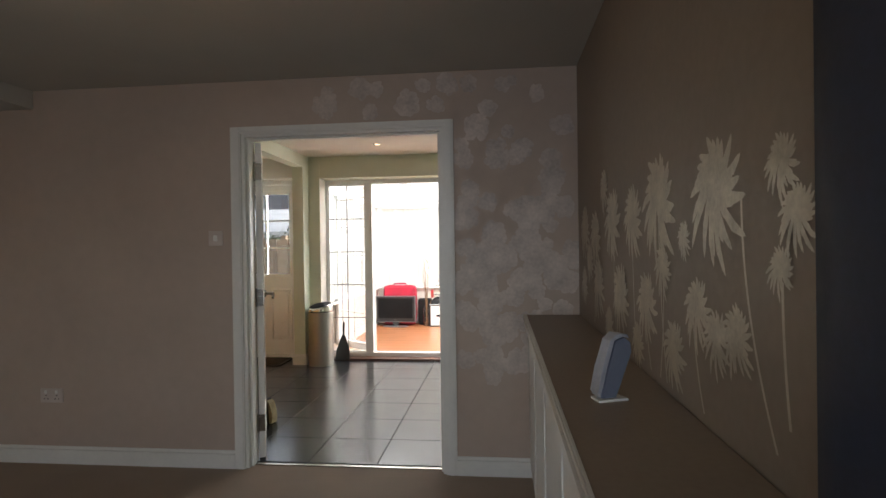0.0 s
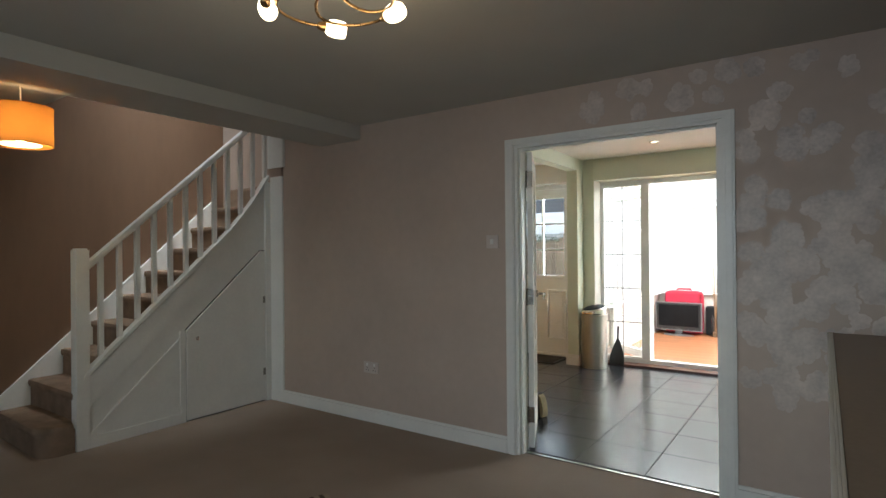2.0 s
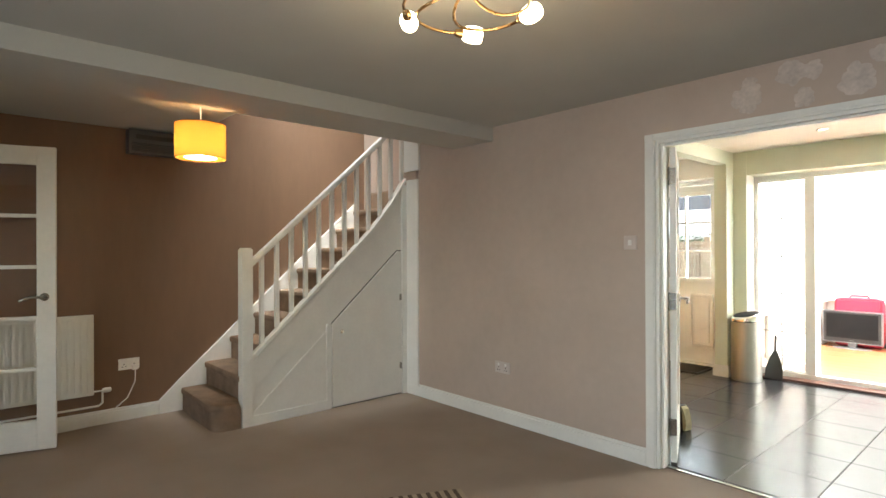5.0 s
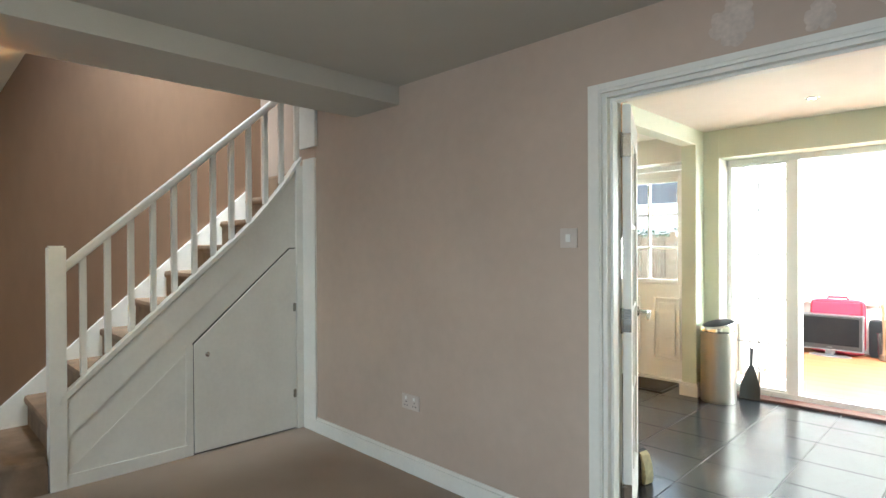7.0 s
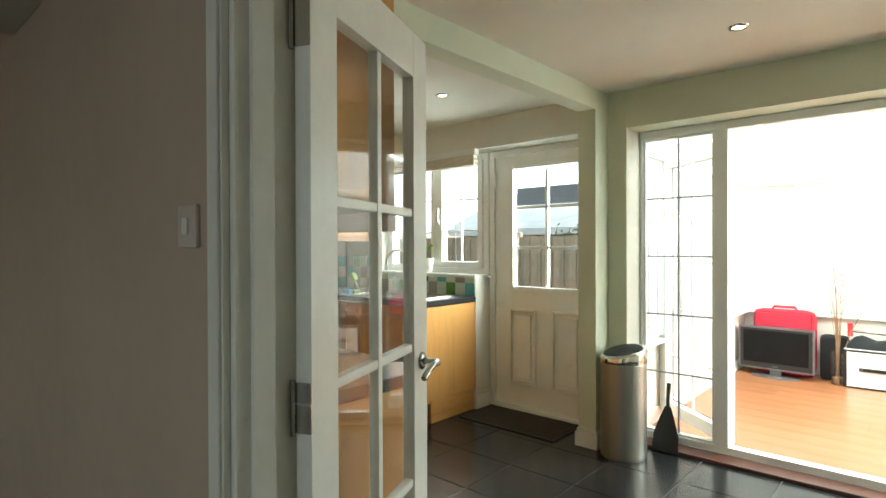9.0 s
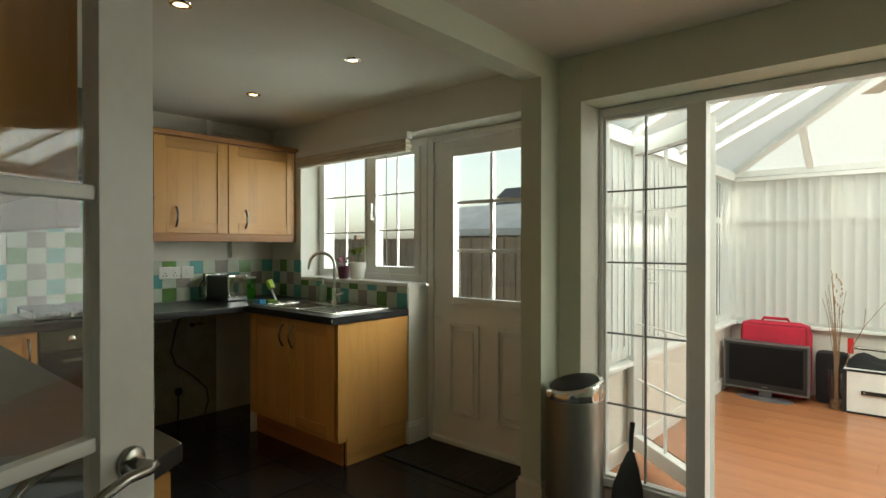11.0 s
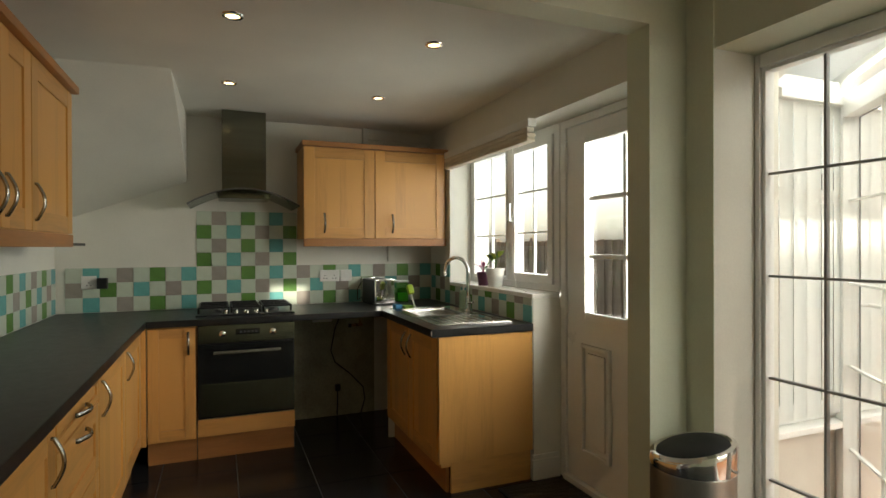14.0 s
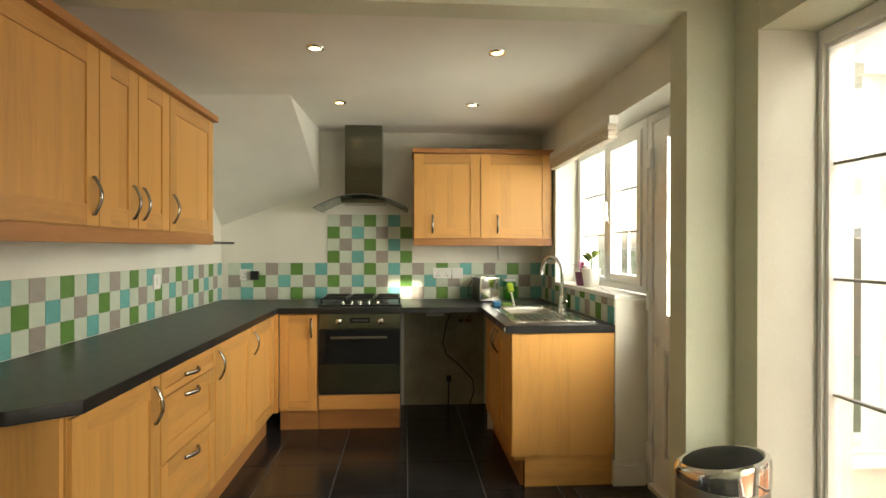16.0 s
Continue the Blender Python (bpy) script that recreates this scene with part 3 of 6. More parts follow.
socket("wall_socket", "white double socket with a cable on the brown wall", pose(XW, 1.19, 0.43, 0, 0, -90))
cable = thing("socket_cable", "white cable hanging from the socket to the floor", "cable", pose(0, 0, 0))
part("plug", box(B(), XW + 0.0155, XW + 0.05, 1.205, 1.245, 0.385, 0.425, 0.006), PLASTIC, cable)
part("flex", tube(B(), [(XW + 0.05, 1.225, 0.39), (XW + 0.06, 1.22, 0.30), (XW + 0.05, 1.17, 0.18), (XW + 0.045, 1.05, 0.08), (XW + 0.05, 0.9, 0.012), (XW + 0.06, 0.6, 0.006)], 0.004, 8), PLASTIC, cable)

RADI = mat("radiator_enamel", (0.76, 0.74, 0.68), 0.4, vary=0.03, bump=0.01)
rad = thing("radiator", "white ridged panel radiator on the brown wall", "radiator", pose(XW, 0.05, 0))
bm = B()
box(bm, 0.035, 0.05, 0.0, 0.90, 0.235, 0.835, 0.004)
n = 22
for k in range(n):
    y = 0.03 + 0.84 * k / (n - 1)
    part("ridge", box(B(), 0.0505, 0.062, y - 0.013, y + 0.013, 0.265, 0.805, 0.005), RADI, rad)
part("panel", bm, RADI, rad)
part("bracket", box(B(), 0.0, 0.034, 0.15, 0.19, 0.3, 0.75), RADI, rad)
part("bracket", box(B(), 0.0, 0.034, 0.70, 0.74, 0.3, 0.75), RADI, rad)
bm = tube(B(), [(0.045, 0.9, 0.26), (0.045, 0.955, 0.26), (0.045, 0.955, 0.17), (0.045, 0.93, 0.15), (0.045, 0.1, 0.15)], 0.008, 8)
part("pipe", bm, PLASTIC, rad)
part("valve", lathe(B(), [(0.0, 0), (0.016, 0.0), (0.019, 0.02), (0.017, 0.055), (0.0, 0.06)], 16, pose(0.045, 0.955, 0.262, -90, 0, 0)), PLASTIC, rad, "white radiator valve")

heat = thing("wall_heater", "dark grey wall heater fixed high on the brown wall", "heater", pose(XW, 1.17, 0))
part("body", box(B(), 0, 0.11, 0, 0.42, 2.06, 2.245, 0.008), GREYPL, heat)
part("grille_recess", box(B(), 0.1102, 0.113, 0.02, 0.40, 2.075, 2.14, 0.002), BLACK, heat)
for k in range(5):
    part("slat", box(B(), 0.1132, 0.117, 0.025, 0.395, 2.08 + 0.012 * k, 2.084 + 0.012 * k), GREYPL, heat)
part("control_strip", box(B(), 0.1102, 0.113, 0.05, 0.37, 2.17, 2.205, 0.002), mat("smoke_strip", (0.05, 0.045, 0.04), 0.3, bump=0), heat)

# pendant with a drum shade
pend = thing("pendant_lamp", "lit pendant with a yellow pleated drum shade", "pendant lamp", pose(-3.30, 1.31, 0))
part("ceiling_rose", lathe(B(), [(0.05, H - 0.001), (0.05, H - 0.012), (0.03, H - 0.03), (0.008, H - 0.035)][::-1], 20), PLASTIC, pend)
part("flex", tube(B(), [(0, 0, H - 0.03), (0, 0, 2.0)], 0.004, 8), PLASTIC, pend)
SHADE = sheer("yellow_pleated_fabric", (0.55, 0.25, 0.05), 0.32)
tmp = B()
N = 72
ring = [[tmp.verts.new(((0.145 + (0.0016 if k % 2 else -0.0016)) * math.cos(6.2832 * k / N), (0.145 + (0.0016 if k % 2 else -0.0016)) * math.sin(6.2832 * k / N), z)) for k in range(N)] for z in (1.875, 2.08)]
for k in range(N):
    tmp.faces.new((ring[0][k], ring[0][(k + 1) % N], ring[1][(k + 1) % N], ring[1][k]))
part("shade", tmp, SHADE, pend, "yellow pleated drum shade")
for z in (1.875, 2.08):
    part("shade_ring", tube(B(), arc((0, 0, z), 0.146, 0, 360, 36, (1, 0, 0), (0, 1, 0)), 0.0025, 6), SHADE, pend)
for a in (0, 120, 240):
    part("spider", tube(B(), [(0, 0, 2.0), (0.144 * math.cos(radians(a)), 0.144 * math.sin(radians(a)), 2.07)], 0.002, 6), STEEL, pend)
part("bulb", lathe(B(), [(0.0, -0.11), (0.02, -0.105), (0.032, -0.08), (0.026, -0.045), (0.014, -0.015), (0.013, 0.0)], 18, pose(0, 0, 2.0)), glow("warm_bulb", (1.0, 0.78, 0.45), 3), pend, "glowing bulb")
part("diffuser", lathe(B(), [(0.0, 0.0), (0.095, 0.0), (0.095, 0.003), (0.0, 0.003)], 30, pose(0, 0, 1.876)), glow("lit_diffuser", (1.0, 0.85, 0.55), 0.8), pend, "bright round diffuser in the shade").visible_shadow = False

# five-armed ceiling light
lit = thing("ceiling_light", "brass ceiling light with five curled arms and glowing glass shades", "ceiling light", pose(-1.05, 1.41, 0.14))
part("canopy", lathe(B(), [(0.012, H - 0.19), (0.03, H - 0.185), (0.055, H - 0.16), (0.06, H - 0.141)], 24), BRASS, lit)
part("stem", tube(B(), [(0, 0, H - 0.175), (0, 0, 2.02)], 0.010, 10), BRASS, lit)
part("hub", lathe(B(), [(0.0, 1.985), (0.02, 1.99), (0.032, 2.01), (0.02, 2.03), (0.0, 2.035)], 20), BRASS, lit)
GSHADE = sheer("frosted_glass_shade", (0.98, 0.92, 0.82), 0.6)
LITG = glow("lit_frosted_glass", (1.0, 0.80, 0.50), 1.3)
for k in range(5):
    a = 72 * k + 20
    u = Vector((math.cos(radians(a)), math.sin(radians(a)), 0))
    v = Vector((-math.sin(radians(a)), math.cos(radians(a)), 0))
    pts = [Vector((0, 0, 2.01))]
    for q in range(1, 15):
        ang = radians(q * 15)
        pts.append(0.108 * u * (1 - math.cos(ang)) * 0.95 + 0.128 * v * math.sin(ang) + Vector((0, 0, 2.01 - 0.055 * math.sin(min(ang, 1.6)) - 0.012 * q / 14)))
    arm = part("arm", tube(B(), pts, 0.0055, 8), BRASS, lit, "curled brass arm")
    end, dr = pts[-1], (pts[-1] - pts[-3]).normalized()
    m_ = Matrix.Translation(end) @ dr.to_track_quat("Z", "Y").to_matrix().to_4x4()
    part("cup", lathe(B(), [(0.006, -0.012), (0.012, -0.008), (0.017, 0.008), (0.017, 0.022), (0.012, 0.024)], 16, m_), BRASS, arm)
    part("shade", lathe(B(), [(0.017, 0.018), (0.027, 0.033), (0.031, 0.055), (0.030, 0.076), (0.027, 0.088), (0.024, 0.088), (0.025, 0.076)], 20, m_), LITG, arm, "glowing frosted glass shade")

# sideboard by the east wall
side = thing("sideboard", "long white sideboard with a taupe top and moulded white edge", "sideboard", pose(0, 0, 0))
part("top", box(B(), 0.258, XE - 0.004, 0.96, 3.262, 0.878, 0.9, 0.002), SHELFTOP, side, "taupe top board")
bm = B()
for k, (a, b) in enumerate(((0.236, 0.2445), (0.2448, 0.2505), (0.2508, 0.2577))):
    box(bm, a, b, 0.96, 3.262, 0.872 + 0.004 * (k == 0), 0.902 - 0.003 * (k == 0), 0.002)
part("edge_moulding", bm, WHITE, side, "reeded white edge moulding")
part("body", box(B(), 0.285, XE - 0.006, 0.97, 3.24, 0.06, 0.877, 0.003), WHITE, side)
part("plinth", box(B(), 0.30, XE - 0.006, 0.98, 3.23, 0, 0.0595, 0.002), WHITE, side)
for k in range(4):
    d_ = part("door", box(B(), 0.268, 0.2845, 0.975 + 0.565 * k, 0.970 + 0.565 * (k + 1), 0.08, 0.86, 0.003), WHITE, side)
    part("door_panel", box(B(), 0.262, 0.2678, 1.04 + 0.565 * k, 0.905 + 0.565 * (k + 1), 0.15, 0.79, 0.004), WHITE, d_)

rt = thing("router", "grey-blue upright wireless router leaning on its foot", "router", pose(0.38, 1.61, 0.9, 0, 0, 20) @ Matrix.Scale(0.80, 4))
part("foot", prism(B(), [(-0.05, -0.03), (0.05, -0.03), (0.045, 0.03), (-0.045, 0.03)], 0, 0.008, "z", 0.003), PLASTIC, rt)
bm = B()
prism(bm, [(-0.038, 0.009), (0.014, 0.009), (0.068, 0.145), (0.066, 0.175), (0.045, 0.192), (0.012, 0.182)], -0.022, 0.022, "y", 0.006)
# grey-blue plastic, darkened to carry the shade on this side
part("case", bm, mat("shaded_grey_blue_plastic", (0.17, 0.19, 0.25), 0.4, vary=0.05, bump=0.01), rt)
bm = B()
prism(bm, [(-0.041, 0.014), (-0.018, 0.10), (0.008, 0.184), (0.04, 0.196), (0.058, 0.188), (0.052, 0.200), (0.018, 0.205), (-0.006, 0.185), (-0.034, 0.10), (-0.05, 0.03)], -0.024, 0.024, "y", 0.002)
# white cover greyed in its colour for the same shade
part("front_cover", bm, mat("shaded_cover_plastic", (0.42, 0.43, 0.47), 0.3, bump=0), rt)
part("port", box(B(), 0.03, 0.038, -0.006, 0.006, 0.155, 0.166), BLACK, rt)

cur = thing("curtain", "dark navy curtain hanging from the ceiling to the floor", "curtain", pose(0, 0, 0))
fold = [(0.47, 0.42), (0.543, 0.42), (0.543, 0.93), (0.51, 0.925), (0.476, 0.893), (0.462, 0.82), (0.475, 0.72), (0.458, 0.57)]
part("hem", prism(B(), fold, 0.0, 0.08, "z", 0.003), NAVY, cur)
part("fabric", prism(B(), fold, 0.0803, H - 0.09, "z"), NAVY, cur)
part("heading_tape", prism(B(), fold, H - 0.0897, H - 0.004, "z", 0.003), NAVY, cur)

rug = thing("striped_rug", "small brown and cream striped rug on the carpet", "rug", pose(-1.94, 2.22, 0, 0, 0, -116))
bm = B()
box(bm, 0, 1.1, 0, 0.6, 0, 0.012, 0.004)
part("base", bm, mat("cream_weave", (0.42, 0.34, 0.25), 0.95, fine=300, bump=0.6), rug)
DW = mat("brown_weave", (0.10, 0.07, 0.05), 0.95, fine=300, bump=0.6)
for k in range(22):
    part("stripe", box(B(), 0.03 + 0.049 * k, 0.052 + 0.049 * k, 0.004, 0.596, 0.0122, 0.0135), DW, rug)

# flower paper: raised silvery petals on the east wall, pale rounds near the corner
SILVER = mat("silver_print", (0.55, 0.49, 0.385), 0.38, 0.25, vary=0.15, scale=18, fine=90, bump=0.1)
ROSE = mat("pale_print", (0.57, 0.49, 0.43), 0.5, 0.1, vary=0.15, scale=9, fine=60, bump=0.1)
rng = random.Random(4)


def petal(bm, plane, c, ang, length, wide, lift):
    """A pointed leaf shape lying on a wall."""
    u = (math.cos(ang), math.sin(ang))
    v = (-u[1], u[0])
    pts = []
    for s, w_ in ((0, 0.15), (0.35, 0.8), (0.7, 1.0), (0.92, 0.55), (1.0, 0.0), (0.92, -0.5), (0.7, -0.9), (0.35, -0.75), (0, -0.15)):
        bend = 0.12 * math.sin(s * 3) * length
        pts.append((c[0] + u[0] * s * length + v[0] * (w_ * wide + bend), c[1] + u[1] * s * length + v[1] * (w_ * wide + bend)))
    vs_ = [bm.verts.new((plane - lift, p[0], p[1]) if plane > 0 and plane < 1 else (p[0], plane - lift, p[1])) for p in pts]
    bm.faces.new(vs_)


paper = thing("flower_print", "large silver dahlia flowers printed on the taupe wallpaper", "wallpaper print", pose(0, 0, 0), kind="structure")
for fi, (y, z, r) in enumerate(((1.371, 1.40, 0.15), (1.762, 1.42, 0.14), (1.107, 1.41, 0.06), (1.06, 1.33, 0.06), (1.11, 1.245, 0.045), (1.718, 1.23, 0.065), (1.891, 1.12, 0.10), (1.472, 1.15, 0.09), (1.27, 1.12, 0.075), (1.36, 1.10, 0.075), (2.364, 1.39, 0.13), (2.232, 1.12, 0.12), (2.683, 1.13, 0.12), (3.05, 1.38, 0.12), (2.05, 1.38, 0.11), (3.07, 1.10, 0.09), (2.74, 1.34, 0.12), (2.52, 1.52, 0.08), (1.64, 1.03, 0.08), (2.0, 0.985, 0.07), (2.45, 0.98, 0.08), (2.9, 1.22, 0.09), (1.55, 1.30, 0.05))):
    bm = B()
    r *= 1.3 if y > 1.6 else 1.08
    for ringn, (n_, f) in enumerate(((19, 1.0), (15, 0.75), (10, 0.45))):
        for k in range(n_):
            ang = 6.2832 * (k + rng.random() * 0.6) / n_
            droop = 1.0 + 0.45 * max(0, -math.sin(ang)) - 0.25 * max(0, math.sin(ang))
            petal(bm, XE, (y, z), ang, r * f * 0.85 * droop * rng.uniform(0.8, 1.05), r * 0.075, 0.0009 + 0.00001 * (20 * ringn + k) + 0.0006 * (fi % 6))
    fl = part("flower", bm, SILVER, paper)
for y, z0_, z1_, lean in ((1.25, 0.95, 1.36, 0.12), (1.11, 1.0, 1.22, 0.02), (1.5, 0.92, 1.14, 0.06), (1.76, 0.92, 1.35, 0.06), (1.72, 0.92, 1.2, -0.04), (2.06, 0.92, 1.35, 0.04), (2.36, 0.92, 1.35, 0.04), (2.75, 0.92, 1.3, -0.05), (1.90, 0.92, 1.1, 0.05)):
    bm = B()
    for k in range(12):
        t0, t1 = k / 12, (k + 1) / 12
        q0 = (y - lean * (1 - t0) ** 2, z0_ + (z1_ - z0_) * t0)
        q1 = (y - lean * (1 - t1) ** 2, z0_ + (z1_ - z0_) * t1)
        bm.faces.new([bm.verts.new((XE - 0.0005, p + o, q)) for p, q, o in ((q0[0], q0[1], -0.004), (q0[0], q0[1], 0.004), (q1[0], q1[1], 0.004), (q1[0], q1[1], -0.004))])
    part("stem", bm, SILVER, paper)
print2 = thing("rose_print", "pale round blossoms printed on the dim wallpaper by the corner", "wallpaper print", pose(0, 0, 0), kind="structure")
for k in range(110):
    x, z = (rng.uniform(-0.11, 0.52), rng.uniform(0.5, 2.0)) if k < 95 else (rng.uniform(-1.0, 0.52), rng.uniform(2.03, 2.2))
    r = rng.uniform(0.035, 0.085)
    bm = B()
    for q in range(8):
        petal(bm, YW, (x, z), 6.2832 * (q + rng.random() * 0.5) / 8, r * rng.uniform(0.8, 1.1), r * 0.36, 0.0005 + 0.000004 * (8 * k + q))
    part("blossom", bm, ROSE, print2)

# ---- kitchen ----
ROOM = KITCHEN
WT = 0.918                                        # height of the worktop
wt = thing("worktop", "black laminate worktop running round the kitchen in a U", "worktop", pose(0, 0, 0))
out = [(-4.595, 3.535), (-1.60, 3.535), (-1.60, 3.98), (-1.70, 4.115), (-3.95, 4.115), (-3.95, 6.095), (-4.595, 6.095)]
part("board", prism(B(), out, WT - 0.04, WT, "z", 0.006), WORKTOP, wt)
bm = B()
for a in ((-3.9499, -3.02, 5.505, 5.632), (-3.9499, -3.02, 5.928, 6.095), (-3.9499, -3.898, 5.632, 5.928), (-3.532, -3.02, 5.632, 5.928)):
    box(bm, a[0], a[1], a[2], a[3], WT - 0.04, WT)
part("sink_board", bm, WORKTOP, wt)
part("end_cap", lathe(B(), [(0.0, 0), (0.011, 0), (0.011, 0.003), (0.0, 0.004)], 16, pose(-3.025, 5.503, WT - 0.02, 90, 0, -20)), PLASTIC, wt, "round pale cap on the worktop corner")


def bow(parent, m, length=0.13):
    """A bowed metal pull, upright at the origin, standing off towards +y."""
    bm = B()
    pts = [(0, 0.0, -length / 2)] + [(0, 0.006 + 0.024 * math.sin(math.pi * k / 8), length * (k / 8 - 0.5)) for k in range(9)] + [(0, 0.0, length / 2)]
    tube(bm, pts, 0.0055, 8)
    bmesh.ops.scale(bm, vec=(1.4, 1, 1), verts=bm.verts[:])
    return part("handle", bm, STEEL, parent, "bowed steel handle", m)


def shaker(parent, w_, h_, m, across=False, handle=None, name="door", rail=0.075):
    """A framed beech front, lower left corner at the origin, facing +y; handle: x, z and turn."""
    d = part(name, box(B(), 0.0, w_, -0.0055, 0.0, 0, h_), BEECH, parent, "", m)
    mt = BEECHH if across else BEECH
    n_ = max(2, round((h_ - 2 * rail if across else w_ - 2 * rail) / 0.082))
    for k in range(n_):
        if across:
            z_ = rail + (h_ - 2 * rail) * k / n_
            part("stave", box(B(), rail, w_ - rail, 0.0002, 0.006, z_, z_ + (h_ - 2 * rail) / n_), mt, d)
        else:
            x_ = rail + (w_ - 2 * rail) * k / n_
            part("stave", box(B(), x_, x_ + (w_ - 2 * rail) / n_, 0.0002, 0.006, rail, h_ - rail), mt, d)
    for a, b in ((0.0015, rail - 0.0005), (w_ - rail + 0.0005, w_ - 0.0015)):
        part("stile", box(B(), a, b, 0.0002, 0.0135, 0.001, h_ - 0.001, 0.0015), BEECH, d)
    for a, b in ((0.001, rail - 0.0005), (h_ - rail + 0.0005, h_ - 0.001)):
        part("rail", box(B(), rail, w_ - rail, 0.0002, 0.013, a, b, 0.0015), BEECHH, d)
    if handle:
        bow(d, pose(handle[0], 0.0135, handle[1], 0, handle[2], 0))
    return d


def unit(name, label, m, w_, depth, z0, z1, cat="kitchen cabinet", group="base cabinets"):
    t_ = thing(name, label, cat, m, group)
    part("carcass", box(B(), 0.0, w_, -depth, -0.021, z0, z1, 0.001), BEECH, t_)
    return t_


# south run, fronts face +y (local x runs west to east)
FY = 4.095
for x0, x1, kind_ in ((-2.225, -1.69, "door"), (-2.80, -2.230, "drawers"), (-3.41, -2.805, "door2"), (-3.965, -3.415, "door2")):
    w_ = x1 - x0
    lab = "beech base cabinet with three drawers and steel pulls" if kind_ == "drawers" else "beech base cabinet with a framed door under the worktop"
    u = unit("base_cabinet", lab, pose(x0, FY, 0), w_, 0.555, 0.20, WT - 0.041)
    if kind_ == "drawers":
        for za, zb in ((0.21, 0.522), (0.527, 0.768), (0.773, 0.868)):
            shaker(u, w_ - 0.004, zb - za, pose(0.002, -0.02, za), True, (w_ / 2, (zb - za) * (0.45 if zb > 0.8 else 0.86), 90), "drawer_front", 0.03 if zb > 0.8 else 0.06)
    else:
        shaker(u, w_ - 0.004, 0.658, pose(0.002, -0.02, 0.21), False, (0.045, 0.555, 0) if kind_ == "door" else (w_ - 0.05, 0.555, 0))
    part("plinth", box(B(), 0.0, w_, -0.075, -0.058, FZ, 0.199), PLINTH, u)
post = thing("corner_post", "beech filler post in the inner corner of the cabinets", "filler post", pose(0, 0, 0))
part("post", box(B(), -3.992, -3.966, 4.06, 4.113, 0.20, WT - 0.041, 0.001), BEECH, post)
end = thing("end_panel", "beech end panel of the base cabinets", "end panel", pose(-1.688, 3.54, 0))
part("board", box(B(), 0, 0.018, 0, 0.53, FZ, WT - 0.042, 0.001), BEECH, end)

# west run, fronts face +x
u = unit("base_cabinet", "narrow beech base cabinet beside the oven", pose(-3.985, 4.375, 0, 0, 0, -90), 0.26, 0.595, 0.20, WT - 0.041)
shaker(u, 0.256, 0.658, pose(0.002, -0.02, 0.21), False, (0.04, 0.565, 0), rail=0.06)
part("plinth", box(B(), 0, 0.26, -0.075, -0.058, FZ, 0.199), PLINTH, u)

ov = thing("oven", "built-in steel and black glass oven under the hob", "oven", pose(-3.985, 4.945, 0, 0, 0, -90))
OWD = 0.565
part("housing", box(B(), 0.002, OWD - 0.002, -0.58, -0.022, 0.25, WT - 0.042), BLACK, ov)
part("control_panel", box(B(), 0.004, OWD - 0.004, -0.0215, 0.0, 0.765, 0.872, 0.003), DSTEEL, ov, "brushed steel control panel")
part("display", box(B(), 0.21, 0.35, 0.0002, 0.003, 0.81, 0.845, 0.001), DARKGLASS, ov)
for k in range(5):
    part("button", box(B(), 0.225 + 0.022 * k, 0.237 + 0.022 * k, 0.0032, 0.0045, 0.822, 0.832), GREYPL, ov)
for x in (0.135, 0.425):
    part("knob", lathe(B(), [(0.0, 0), (0.021, 0), (0.019, 0.016), (0.012, 0.02), (0.0, 0.021)], 20, pose(x, 0.0002, 0.822, -90, 0, 0)), CHROME, ov)
dr = part("oven_door", box(B(), 0.004, OWD - 0.004, -0.0215, 0.0, 0.316, 0.757, 0.003), DARKGLASS, ov, "black glass oven door")
part("kick_band", box(B(), 0.0045, OWD - 0.0045, 0.0003, 0.004, 0.332, 0.522, 0.001), DSTEEL, dr, "brushed steel lower band")
part("door_window", box(B(), 0.05, OWD - 0.05, 0.0003, 0.0012, 0.535, 0.685), DARKGLASS, dr)
bm = B()
box(bm, 0.09, 0.475, 0.035, 0.045, 0.703, 0.723, 0.003)
box(bm, 0.10, 0.115, 0.0003, 0.0348, 0.706, 0.72)
box(bm, 0.45, 0.465, 0.0003, 0.0348, 0.706, 0.72)
part("handle", bm, STEEL, dr, "flat steel bar handle")
fil = thing("oven_filler", "beech filler and plinth below the oven", "plinth", pose(-3.985, 4.945, 0, 0, 0, -90))
part("filler", box(B(), 0.002, OWD - 0.002, -0.021, -0.003, 0.211, 0.311, 0.001), BEECHH, fil)
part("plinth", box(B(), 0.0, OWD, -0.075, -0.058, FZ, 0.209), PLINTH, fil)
part("side_panel", box(B(), 0.0, 0.0018, -0.58, -0.05, FZ, WT - 0.042), GREYPL, fil)

# gap for a machine: cable, valve, pipe stub
gap = thing("loose_cable", "black cable hanging in the empty appliance space", "cable", pose(0, 0, 0))
part("flex", tube(B(), [(XW + 0.03, 5.36, 0.85), (XW + 0.025, 5.31, 0.72), (XW + 0.02, 5.28, 0.56), (XW + 0.03, 5.31, 0.47), (XW + 0.04, 5.42, 0.38), (XW + 0.05, 5.52, 0.27), (XW + 0.06, 5.53, 0.18), (XW + 0.08, 5.49, 0.07)], 0.005, 8), BLACK, gap)
part("plug", box(B(), XW + 0.002, XW + 0.04, 5.31, 5.35, 0.25, 0.30, 0.006), BLACK, gap)
part("lead", tube(B(), [(XW + 0.02, 5.33, 0.255), (XW + 0.025, 5.328, 0.15), (XW + 0.02, 5.325, 0.07)], 0.006, 8), BLACK, gap)
valve = thing("water_valve", "small brass water valve on a pipe stub", "valve", pose(XW, 5.46, 0.745))
